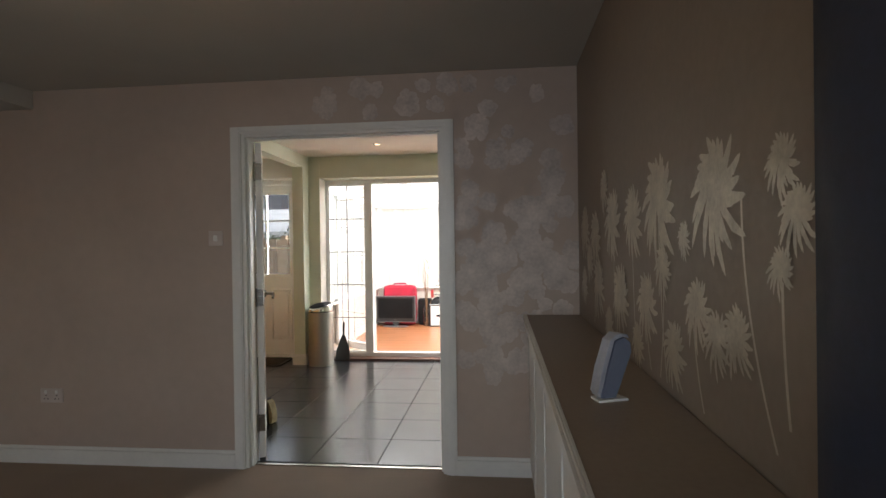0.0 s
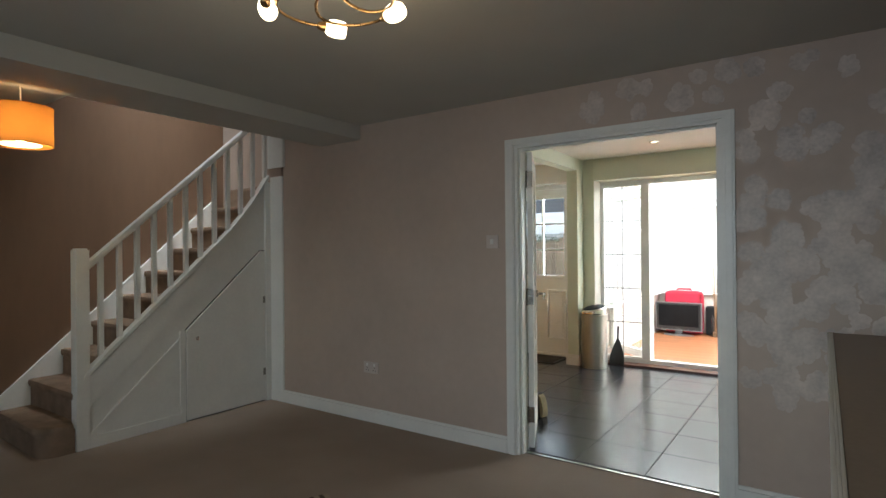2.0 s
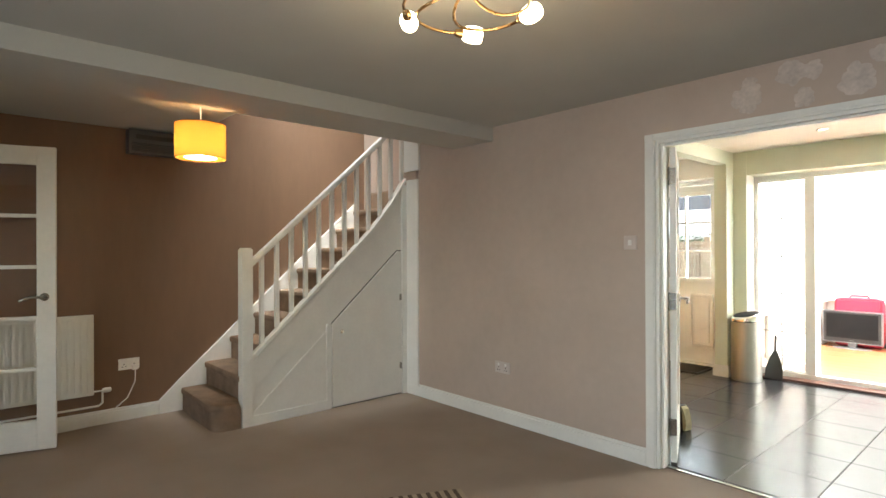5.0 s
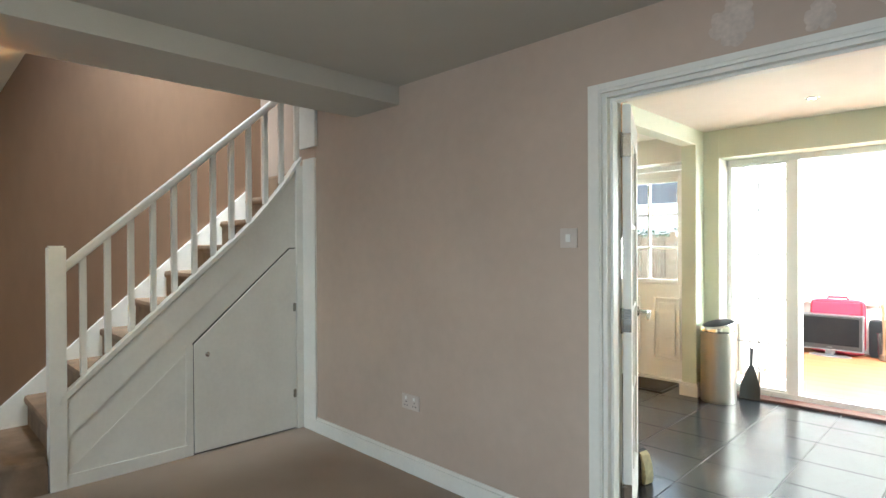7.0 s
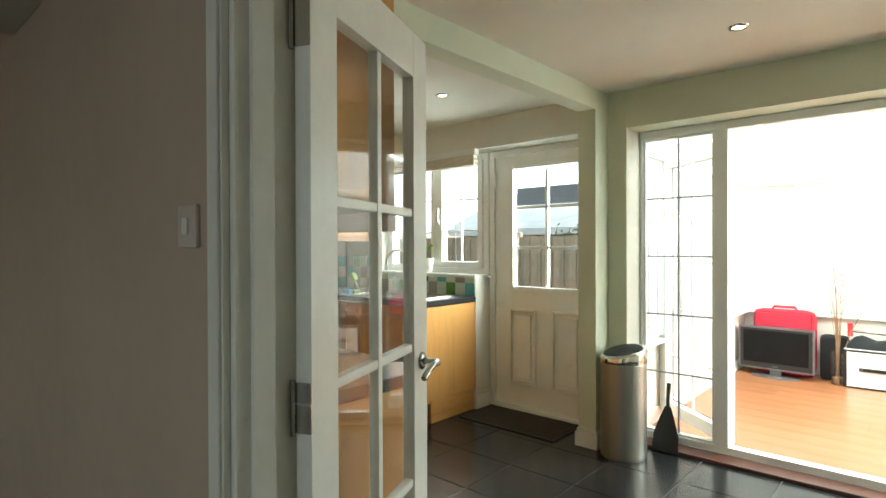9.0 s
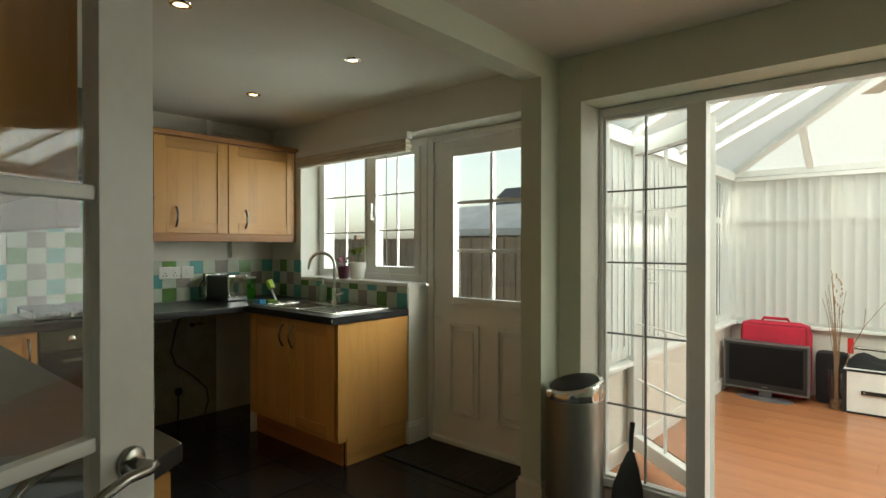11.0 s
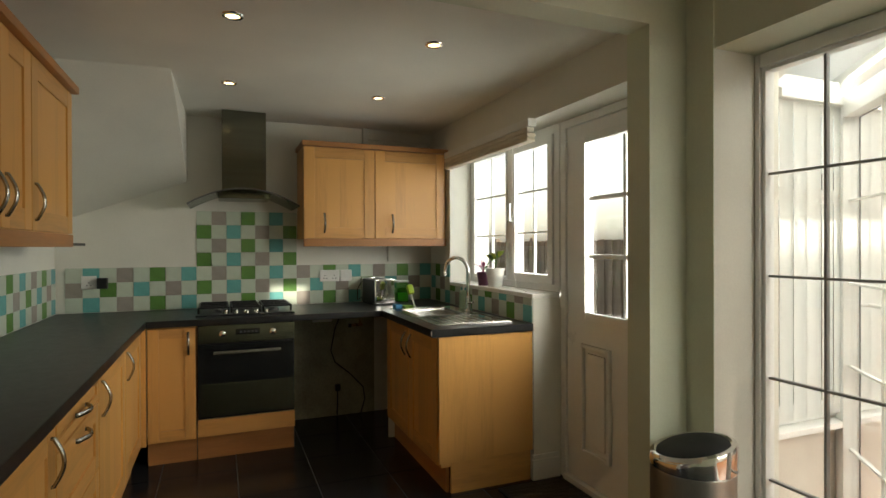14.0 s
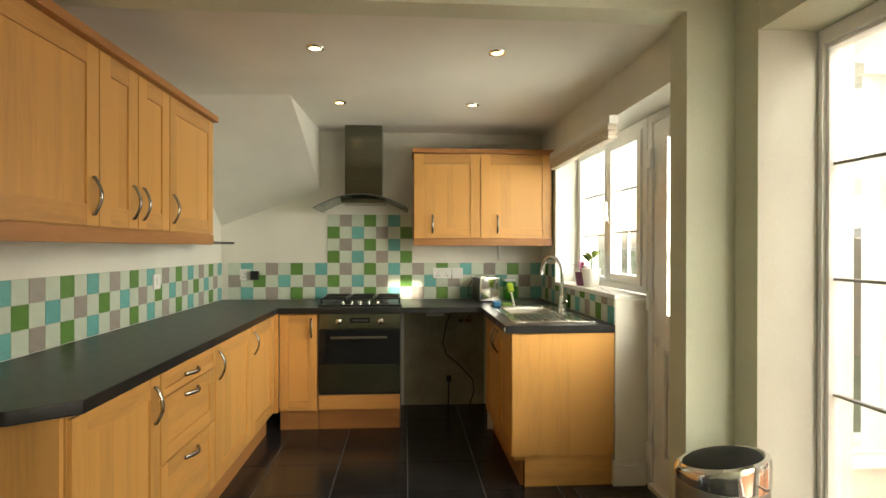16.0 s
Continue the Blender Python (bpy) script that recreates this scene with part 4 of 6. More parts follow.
part("body", tube(B(), [(0.03, 0.06, 0), (0.03, -0.05, 0)], 0.011, 10), BRASS, valve)
part("stub", tube(B(), [(0.001, 0.04, 0), (0.04, 0.04, 0), (0.04, 0.04, 0.04)], 0.008, 10), BRASS, valve)
part("lever", box(B(), 0.035, 0.06, -0.052, -0.03, -0.014, 0.014, 0.003), BLACK, valve)
socket("wall_socket", "plain white socket in the appliance space", pose(XW, 5.22, 0.82, 0, 0, -90), 2)

# sink unit, fronts face -y
u = unit("sink_cabinet", "beech sink cabinet with two doors and a plain end panel", pose(-3.04, 5.535, 0, 0, 0, 180), 0.93, 0.545, 0.20, 0.74, "kitchen cabinet", "base cabinets")
shaker(u, 0.455, 0.658, pose(0.018, -0.02, 0.21), False, (0.41, 0.55, 0))
shaker(u, 0.445, 0.658, pose(0.48, -0.02, 0.21), False, (0.05, 0.55, 0))
part("plinth", box(B(), 0.02, 0.93, -0.075, -0.058, FZ, 0.199), PLINTH, u)
ep = part("end_panel", box(B(), -0.006, -0.0005, -0.56, -0.008, 0.225, WT - 0.041), BEECH, u)
for k in range(7):
    part("stave", box(B(), -0.012, -0.0062, -0.56 + 0.0789 * k, -0.56 + 0.0789 * (k + 1), 0.225, WT - 0.041), BEECH, ep)
part("end_plinth", box(B(), -0.004, 0.012, -0.55, -0.078, FZ, 0.223), BEECHH, u)
part("gap_panel", box(B(), 0.93, 0.948, -0.55, -0.02, FZ, WT - 0.041), WHITE, u)

sink = thing("sink", "stainless steel inset sink with a drainer", "sink", pose(0, 0, WT))
bm = B()
SX0, SX1, SY0, SY1 = -4.02, -3.12, 5.575, 6.02
BX0, BX1, BY0, BY1 = -3.90, -3.53, 5.63, 5.93
box(bm, SX0, BX0, SY0, SY1, 0.0005, 0.006, 0.002)
box(bm, BX1, SX1, SY0, SY1, 0.0005, 0.004, 0.001)
box(bm, BX0, BX1, SY0, BY0, 0.0005, 0.006, 0.002)
box(bm, BX0, BX1, BY1, SY1, 0.0005, 0.006, 0.002)
box(bm, BX1, SX1, SY0, SY0 + 0.012, 0.0042, 0.009, 0.002)
box(bm, BX1, SX1, SY1 - 0.012, SY1, 0.0042, 0.009, 0.002)
box(bm, SX1 - 0.012, SX1, SY0 + 0.012, SY1 - 0.012, 0.0042, 0.009, 0.002)
part("rim", bm, STAINLESS, sink)
part("bowl_lip", box(B(), BX0, BX0 + 0.01, BY0, BY1, 0.0062, 0.012, 0.002), STAINLESS, sink)
bm = B()
for (p0, p1, dp), (q0, q1, dq) in zip(((0.0, 0.0, 0.005), (0.006, 0.006, -0.012), (0.014, 0.014, -0.11), (0.03, 0.03, -0.135)), ((0.006, 0.006, -0.012), (0.014, 0.014, -0.11), (0.03, 0.03, -0.135), (0.12, 0.12, -0.14))):
    a = [bm.verts.new((x, y, dp)) for x, y in ((BX0 + p0, BY0 + p1), (BX1 - p0, BY0 + p1), (BX1 - p0, BY1 - p1), (BX0 + p0, BY1 - p1))]
    b = [bm.verts.new((x, y, dq)) for x, y in ((BX0 + q0, BY0 + q1), (BX1 - q0, BY0 + q1), (BX1 - q0, BY1 - q1), (BX0 + q0, BY1 - q1))]
    for k in range(4):
        bm.faces.new((a[k], a[(k + 1) % 4], b[(k + 1) % 4], b[k]))
bm.faces.new(b)
bmesh.ops.remove_doubles(bm, verts=bm.verts[:], dist=0.0005)
part("bowl", bm, STAINLESS, sink, "stainless steel bowl")
part("waste", lathe(B(), [(0.0, -0.139), (0.035, -0.139), (0.035, -0.136), (0.02, -0.137), (0.0, -0.137)], 20, pose((BX0 + BX1) / 2, (BY0 + BY1) / 2, 0)), CHROME, sink)
for k in range(7):
    part("drainer_rib", box(B(), BX1 + 0.05, SX1 - 0.05, 5.64 + 0.047 * k, 5.652 + 0.047 * k, 0.0042, 0.008, 0.0015), STAINLESS, sink)
tap = thing("kitchen_tap", "tall chrome swan-neck tap with a side lever", "tap", pose(-3.63, 5.985, WT + 0.006))
part("base", lathe(B(), [(0.0, 0), (0.026, 0), (0.026, 0.01), (0.019, 0.02), (0.019, 0.085), (0.014, 0.1), (0.0, 0.101)], 20), CHROME, tap)
d45 = Vector((-0.87, -0.5, 0)).normalized()
pts = [(0, 0, 0.09), (0, 0, 0.25)] + [Vector((0, 0, 0.25)) + d45 * (0.095 - 0.095 * math.cos(radians(a))) + Vector((0, 0, 0.095 * math.sin(radians(a)))) for a in range(15, 200, 15)]
part("spout", tube(B(), pts, 0.0115, 12), CHROME, tap)
part("lever", tube(B(), [(0.018, 0, 0.055), (0.05, 0.0, 0.06), (0.095, 0.0, 0.075)], 0.009, 10, 0.006), CHROME, tap)

hob = thing("gas_hob", "gas hob with black iron grates and four burners", "hob", pose(-4.27, 4.66, WT))
part("plate", box(B(), -0.235, 0.235, -0.29, 0.29, 0.0005, 0.012, 0.004), BLACK, hob)
for y, x, r in ((-0.17, -0.1, 0.04), (-0.17, 0.11, 0.03), (0.17, -0.1, 0.03), (0.17, 0.11, 0.035), (0.0, -0.03, 0.05)):
    part("burner", lathe(B(), [(0.0, 0), (r, 0), (r, 0.012), (r * 0.8, 0.016), (r * 0.8, 0.022), (0.0, 0.023)], 20, pose(x, y, 0.0125)), GREYPL, hob)
for cy in (-0.19, 0.0, 0.19):
    bm = B()
    for s in (-0.085, 0.085):
        box(bm, -0.19, 0.165, cy + s - 0.005, cy + s + 0.005, 0.042, 0.053, 0.002)
    for x in (-0.185, -0.06, 0.06, 0.16):
        box(bm, x - 0.005, x + 0.005, cy - 0.08, cy + 0.08, 0.042, 0.055, 0.002)
    for x in (-0.18, 0.155):
        for s in (-0.085, 0.085):
            box(bm, x - 0.006, x + 0.006, cy + s - 0.006, cy + s + 0.006, 0.0122, 0.0418)
    part("grate", bm, BLACK, hob, "black cast iron grate")
for k in range(5):
    part("knob", lathe(B(), [(0.0, 0), (0.017, 0), (0.015, 0.022), (0.0, 0.024)], 16, pose(0.205, -0.12 + 0.06 * k, 0.0125)), STEEL, hob, "small steel knob")

hood = thing("cooker_hood", "steel chimney cooker hood with a curved glass canopy", "cooker hood", pose(XW, 4.66, 0))
part("chimney", box(B(), 0.002, 0.27, -0.137, 0.142, 1.722, H - 0.002, 0.003), DSTEEL, hood)
part("motor_box", box(B(), 0.002, 0.30, -0.16, 0.165, 1.665, 1.705, 0.004), DSTEEL, hood)
bm = B()
top = [(-0.338 + 0.676 * k / 16, 1.712 - 0.105 * ((k - 8) / 8) ** 2) for k in range(17)]
pl = [(p[0], p[1]) for p in top] + [(p[0], p[1] + 0.008) for p in top[::-1]]
prism(bm, pl, 0.002, 0.47, "x")
HG = glass("smoked_canopy_glass", (0.55, 0.6, 0.55))
part("glass_canopy", bm, HG, hood, "curved clear glass canopy")
part("canopy_edge", tube(B(), [(0.47, p[0], p[1] + 0.004) for p in top], 0.0045, 6), GREYPL, hood)

# wall cabinets
def wall_unit(label, m, w_, doors, depth=0.33):
    u_ = thing("wall_cabinet", label, "kitchen cabinet", m, "wall cabinets")
    part("carcass", box(B(), 0, w_, -depth, -0.021, 1.40, 2.035, 0.001), BEECH, u_)
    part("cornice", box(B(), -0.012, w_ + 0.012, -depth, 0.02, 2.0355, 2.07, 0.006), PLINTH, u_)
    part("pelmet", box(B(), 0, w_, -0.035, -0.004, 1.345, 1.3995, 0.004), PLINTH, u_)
    for a, b, hx in doors:
        shaker(u_, b - a - 0.004, 0.63, pose(a + 0.002, -0.02, 1.403), False, (hx - a - 0.002, 0.105, 0))
    return u_


wall_unit("beech wall cabinet with two framed doors beside the window", pose(-4.25, 6.09, 0, 0, 0, -90), 1.05, ((0, 0.55, 0.42), (0.55, 1.05, 0.91)), 0.345)
wall_unit("row of beech wall cabinets with framed doors", pose(-3.35, 3.90, 0), 1.80, ((0, 0.575, 0.54), (0.575, 0.875, 0.835), (0.875, 1.16, 0.918), (1.16, 1.80, 1.20)), 0.365)
shelf = thing("small_shelf", "thin black shelf on the wall past the cabinets", "shelf", pose(-3.65, YK, 1.352))
part("board", box(B(), -0.33, 0.298, 0.002, 0.29, 0, 0.014, 0.003), BLACK, shelf)
trunk = thing("pipe_boxing", "white pipe boxing along the wall above the cabinet", "pipe boxing", pose(XW, 5.55, 0), kind="structure")
part("upright", box(B(), 0.001, 0.035, -0.02, 0.02, 2.0715, H - 0.002, 0.003), KWHITE, trunk)
part("run", box(B(), 0.001, 0.03, 0.0205, 0.54, 2.17, 2.205, 0.003), KWHITE, trunk)
part("lower", box(B(), 0.001, 0.03, 0.18, 0.215, WT + 0.31, 1.39, 0.003), KWHITE, trunk)

# things on the worktop and the sill
toast = thing("toaster", "chrome and black toaster plugged in at the wall", "toaster", pose(-4.41, 5.60, WT, 0, 0, -84))
part("body", box(B(), -0.075, 0.075, -0.13, 0.13, 0.012, 0.185, 0.02), BLACK, toast)
part("end_cap", box(B(), -0.077, 0.077, -0.15, -0.128, 0.008, 0.19, 0.01), CHROME, toast, "polished chrome end")
part("end_cap", box(B(), -0.077, 0.077, 0.128, 0.15, 0.008, 0.19, 0.01), CHROME, toast, "polished chrome end")
part("base", box(B(), -0.07, 0.07, -0.14, 0.14, 0.0, 0.0118, 0.003), BLACK, toast)
for x in (-0.035, 0.035):
    part("slot", box(B(), x - 0.016, x + 0.016, -0.11, 0.11, 0.1852, 0.1885, 0.001), BLACK, toast)
part("dial", lathe(B(), [(0.0, 0), (0.018, 0), (0.016, 0.012), (0.0, 0.013)], 16, pose(0.02, 0.1502, 0.05, -90, 0, 0)), CHROME, toast)
part("cord", tube(B(), [(0.06, -0.15, 0.04), (0.1, -0.17, 0.02), (0.09, -0.19, 0.1), (0.05, -0.18, 0.18)], 0.004, 8), BLACK, toast)
BOTT = glass("green_bottle_glass", (0.55, 0.8, 0.45))
jar = thing("glass_jar", "square glass jar with green liquid by the wall", "jar", pose(-4.46, 5.80, WT))
part("jar_body", box(B(), -0.045, 0.045, -0.045, 0.045, 0.0, 0.15, 0.008), BOTT, jar)
part("contents", box(B(), -0.04, 0.04, -0.04, 0.04, 0.006, 0.075, 0.004), mat("green_liquid", (0.10, 0.32, 0.06), 0.2), jar)
part("lid", box(B(), -0.047, 0.047, -0.047, 0.047, 0.1505, 0.165, 0.004), PLASTIC, jar)
brush = thing("dish_brush", "green and white washing-up brush leaning on the sink rim", "brush", pose(-3.96, 5.74, WT + 0.007, 8, -28, 0))
part("handle", tube(B(), [(0, 0, 0.0), (0.0, 0, 0.09), (0.01, 0, 0.14)], 0.007, 8), PLASTIC, brush)
part("head", box(B(), -0.008, 0.03, -0.02, 0.02, 0.10, 0.165, 0.008), mat("lime_plastic", (0.38, 0.55, 0.04), 0.4), brush)
cloth = thing("dish_sponge", "blue and green sponges lying by the sink", "sponge", pose(-3.962, 5.64, WT + 0.0065))
part("sponge", box(B(), -0.04, 0.035, -0.05, 0.0, 0, 0.03, 0.008), mat("blue_sponge", (0.05, 0.22, 0.42), 0.9, fine=200, bump=0.8), cloth)
part("scourer", box(B(), -0.04, 0.05, 0.01, 0.075, 0, 0.022, 0.007), mat("green_scourer", (0.20, 0.34, 0.05), 0.95, fine=200, bump=0.8), cloth)
soap = thing("soap_bottle", "clear soap bottle with a white pump by the tap", "soap bottle", pose(-3.86, 6.055, WT))
part("bottle", lathe(B(), [(0.0, 0), (0.03, 0), (0.032, 0.01), (0.032, 0.10), (0.02, 0.12), (0.012, 0.125)], 20), mat("pale_green_soap", (0.42, 0.55, 0.38), 0.15), soap)
part("pump", tube(B(), [(0, 0, 0.125), (0, 0, 0.165), (-0.035, -0.015, 0.168)], 0.006, 8), PLASTIC, soap)


def leafy(parent, count, spread, height, colors, seed, long=0.09, wide=0.022):
    r_ = random.Random(seed)
    for k in range(count):
        a = r_.uniform(0, 6.2832)
        el = r_.uniform(0.5, 1.35)
        bm = B()
        d_ = Vector((math.cos(a) * math.cos(el), math.sin(a) * math.cos(el), math.sin(el)))
        n_ = Vector((-math.sin(a), math.cos(a), 0))
        base_ = Vector((0, 0, 0))
        pts = []
        L = long * r_.uniform(0.7, 1.25) + height * r_.random()
        for s, w_ in ((0, 0.12), (0.4, 0.35), (0.62, 1.0), (0.82, 0.8), (1.0, 0.0)):
            c_ = d_ * L * s + Vector((0, 0, -0.3 * L * s * s * math.cos(el))) + base_
            pts.append((c_, w_ * wide))
        rows = [[bm.verts.new(c_ - n_ * w_), bm.verts.new(c_ + Vector((0, 0, -0.2 * w_))), bm.verts.new(c_ + n_ * w_)] for c_, w_ in pts]
        for p, q in zip(rows, rows[1:]):
            for i in range(2):
                bm.faces.new((p[i], p[i + 1], q[i + 1], q[i]))
        bmesh.ops.remove_doubles(bm, verts=bm.verts[:], dist=0.0002)
        part("leaf", bm, colors[k % len(colors)], parent)


LEAFY = mat("yellow_green_leaf", (0.30, 0.34, 0.03), 0.5, vary=0.2, scale=30)
LEAFG = mat("green_leaf", (0.07, 0.16, 0.03), 0.5, vary=0.2, scale=30)
LEAFP = mat("purple_leaf", (0.30, 0.06, 0.13), 0.5, vary=0.2, scale=30)
CERAM = mat("white_ceramic", (0.78, 0.76, 0.70), 0.25, vary=0.03, bump=0)
SILLZ = 1.08
pot = thing("potted_plant", "yellow-green plant in a white pot on the window sill", "potted plant", pose(-3.60, 6.165, SILLZ))
part("pot", lathe(B(), [(0.0, 0), (0.045, 0), (0.062, 0.115), (0.064, 0.12), (0.056, 0.12), (0.05, 0.1), (0.0, 0.1)], 24), CERAM, pot)
crown = part("crown", lathe(B(), [(0.0, 0.1002), (0.05, 0.1002), (0.04, 0.108), (0.0, 0.11)], 14), mat("potting_soil", (0.03, 0.02, 0.015), 0.95), pot)
stem = part("stems", tube(B(), [(0, 0, 0.105), (0.005, 0, 0.15), (0.012, 0.0, 0.175)], 0.004, 6), LEAFG, pot)
for q in (0, 1, 2):
    holder = part("sprig", tube(B(), [(0.01, 0, 0.14), (0.02 * (q - 1), 0.012 * (q - 1), 0.165 + 0.012 * q)], 0.002, 6), LEAFG, pot)
    r0 = random.Random(q)
    for k in range(4):
        a = r0.uniform(0, 6.28)
        bm = B()
        c0 = Vector((0.02 * (q - 1), 0.012 * (q - 1), 0.165 + 0.012 * q))
        d_ = Vector((math.cos(a) * 0.7, math.sin(a) * 0.7, 0.75)).normalized()
        n_ = d_.cross(Vector((0, 0, 1))).normalized()
        rows = [[bm.verts.new(c0 + d_ * 0.065 * s - n_ * w_), bm.verts.new(c0 + d_ * 0.065 * s + Vector((0, 0, -w_ * 0.3))), bm.verts.new(c0 + d_ * 0.065 * s + n_ * w_)] for s, w_ in ((0, 0.003), (0.35, 0.014), (0.7, 0.018), (0.95, 0.006))]
        for p, qq in zip(rows, rows[1:]):
            for i in range(2):
                bm.faces.new((p[i], p[i + 1], qq[i + 1], qq[i]))
        part("leaf", bm, LEAFY if k % 3 else LEAFG, holder)
pot2 = thing("potted_plant", "purple-leaved plant in a plum pot on the window sill", "potted plant", pose(-3.74, 6.15, SILLZ))
part("pot", lathe(B(), [(0.0, 0), (0.034, 0), (0.046, 0.085), (0.048, 0.09), (0.042, 0.09), (0.038, 0.075), (0.0, 0.075)], 22), mat("plum_glaze", (0.16, 0.05, 0.10), 0.3), pot2)
bunch = part("foliage", tube(B(), [(0, 0, 0.07), (0, 0, 0.10)], 0.004, 6), LEAFP, pot2)
holder2 = part("foliage", tube(B(), [(0, 0, 0.075), (-0.01, -0.01, 0.11)], 0.003, 6), LEAFP, pot2)
holder2.matrix_basis = pose(0, 0, 0)
for par, off in ((bunch, 0.10),):
    sub = new("tuft", mesh_of("tuft", tube(B(), [(0, 0, -0.004), (0, 0, 0.004)], 0.003, 6), LEAFP))
    sub.parent, sub.matrix_basis = pot2, pose(0, 0, off)
    leafy(sub, 14, 0.06, 0.04, (LEAFP, LEAFP, LEAFG), 7, 0.075, 0.012)

socket("wall_socket", "white double socket in the splashback", pose(XW + 0.009, 5.275, 1.125, 0, 0, -90))
socket("wall_switch", "white single switch in the splashback", pose(XW + 0.009, 5.40, 1.125, 0, 0, -90), 1, True)
socket("wall_socket", "white single socket with a black plug in it", pose(XW + 0.009, 3.72, 1.115, 0, 0, -90), 1)
blk = thing("black_plug", "black adaptor plugged into the wall socket", "plug", pose(XW + 0.02, 3.80, 1.11))
part("case", box(B(), 0.0, 0.04, -0.03, 0.03, -0.035, 0.035, 0.006), BLACK, blk)
socket("wall_switch", "white switch plate in the splashback", pose(-3.44, YK + 0.009, 1.13), 1, True)


# ---- window, garden door, blind ----
sill = thing("window_sill", "white window sill with a bullnose edge", "window sill", pose(0, 0, 0), kind="structure")
part("board", box(B(), WX0 + 0.001, -3.026, YN - 0.006, 6.27, 1.056, 1.08, 0.005), WHITE, sill)
FY0, FY1 = 6.27, 6.335
win = thing("window_1", "white plastic casement window with six-pane bars", "window", pose(0, 0, 0), kind="structure")
W0, W1, WZ0, WZ1 = WX0 + 0.002, -3.03, 1.081, LZ - 0.002
for nm, a in (("frame_side", (W0, W0 + 0.05, WZ0, WZ1)), ("frame_side", (W1 - 0.05, W1, WZ0, WZ1)), ("frame_head", (W0 + 0.05, W1 - 0.05, WZ1 - 0.05, WZ1)), ("frame_foot", (W0 + 0.05, W1 - 0.05, WZ0, WZ0 + 0.04)), ("mullion", (-3.625, -3.565, WZ0 + 0.04, WZ1 - 0.05))):
    part(nm, box(B(), a[0], a[1], FY0, FY1, a[2], a[3], 0.004), UPVC, win)


def sash(parent, x0, x1, z0, z1, y0, y1, cols, rows, rail, name="casement", material=None, bar=0.011, barmat=None, pane_shadow=False):
    material = material or UPVC
    s = part(name, box(B(), x0, x0 + rail, y0, y1, z0, z1, 0.004), material, parent)
    part("frame_piece", box(B(), x1 - rail, x1, y0, y1, z0, z1, 0.004), material, s)
    part("frame_piece", box(B(), x0 + rail, x1 - rail, y0 + 0.0004, y1 - 0.0004, z1 - rail, z1, 0.003), material, s)
    part("frame_piece", box(B(), x0 + rail, x1 - rail, y0 + 0.0004, y1 - 0.0004, z0, z0 + rail, 0.003), material, s)
    ym = (y0 + y1) / 2
    p = part("pane", box(B(), x0 + rail, x1 - rail, ym - 0.003, ym + 0.003, z0 + rail, z1 - rail), GLASS, s)
    p.visible_shadow = pane_shadow
    gx0, gx1, gz0, gz1 = x0 + rail, x1 - rail, z0 + rail, z1 - rail
    for c in range(1, cols):
        x = gx0 + (gx1 - gx0) * c / cols
        part("glazing_bar", box(B(), x - bar, x + bar, ym - 0.009, ym + 0.009, gz0, gz1, 0.002), barmat or material, s)
    for r in range(1, rows):
        z = gz0 + (gz1 - gz0) * r / rows
        part("glazing_bar", box(B(), gx0, gx1, ym - 0.0085, ym + 0.0085, z - bar, z + bar, 0.002), barmat or material, s)
    return s


sash(win, W0 + 0.052, -3.627, WZ0 + 0.042, WZ1 - 0.052, FY0 - 0.004, FY1 - 0.006, 2, 3, 0.018, bar=0.006)
opening = sash(win, -3.563, W1 - 0.052, WZ0 + 0.042, WZ1 - 0.052, FY0 - 0.012, FY1 - 0.006, 2, 3, 0.05, bar=0.006)
hd = part("window_handle", box(B(), -3.552, -3.53, FY0 - 0.022, FY0 - 0.0125, 1.48, 1.53, 0.003), UPVC, opening)
hd2 = part("window_lever", box(B(), -3.55, -3.532, FY0 - 0.04, FY0 - 0.0222, 1.50, 1.62, 0.005), UPVC, win)

blindt = thing("roman_blind", "rolled-up cream fabric blind above the kitchen window", "blind", pose(0, -0.055, 0.004))
CREAMF = mat("cream_fabric", (0.66, 0.58, 0.46), 0.9, vary=0.08, fine=250, bump=0.4)
part("head_box", box(B(), -4.19, -2.99, YN + 0.004, YN + 0.055, 1.985, 2.03, 0.006), WHITE, blindt)
for k, (a, b, c_) in enumerate(((1.955, 1.984, 0.05), (1.93, 1.9545, 0.06), (1.905, 1.9295, 0.055))):
    part("fold", box(B(), -4.185, -3.0, YN + 0.002, YN + c_, a, b, 0.009), CREAMF, blindt)
part("cord", tube(B(), [(-3.19, YN + 0.02, 1.985), (-3.19, YN + 0.015, 1.6), (-3.19, YN + 0.02, 1.2), (-3.17, YN + 0.03, 1.10), (-3.10, YN + 0.05, 1.086), (-3.05, YN + 0.03, 1.086)], 0.003, 6), PLASTIC, blindt)

gd = thing("garden_door", "white panelled back door with a six-pane window", "door", pose(0, 0, 0), kind="structure")
DL, DR = -3.022, -2.005
for a in ((DL, DL + 0.045, 0, LZ - 0.002), (DR - 0.045, DR, 0, LZ - 0.002)):
    part("frame_side", box(B(), a[0], a[1], 6.275, 6.345, a[2], a[3], 0.004), UPVC, gd)
part("frame_head", box(B(), DL + 0.045, DR - 0.045, 6.275, 6.345, LZ - 0.045, LZ - 0.002, 0.004), UPVC, gd)
part("threshold", box(B(), DL + 0.045, DR - 0.045, 6.255, 6.345, FZ, FZ + 0.03, 0.005), UPVC, gd)
L0, L1, GZ0, GZ1 = DL + 0.05, DR - 0.05, 0.985, 1.89
GX0, GX1 = -2.81, -2.235
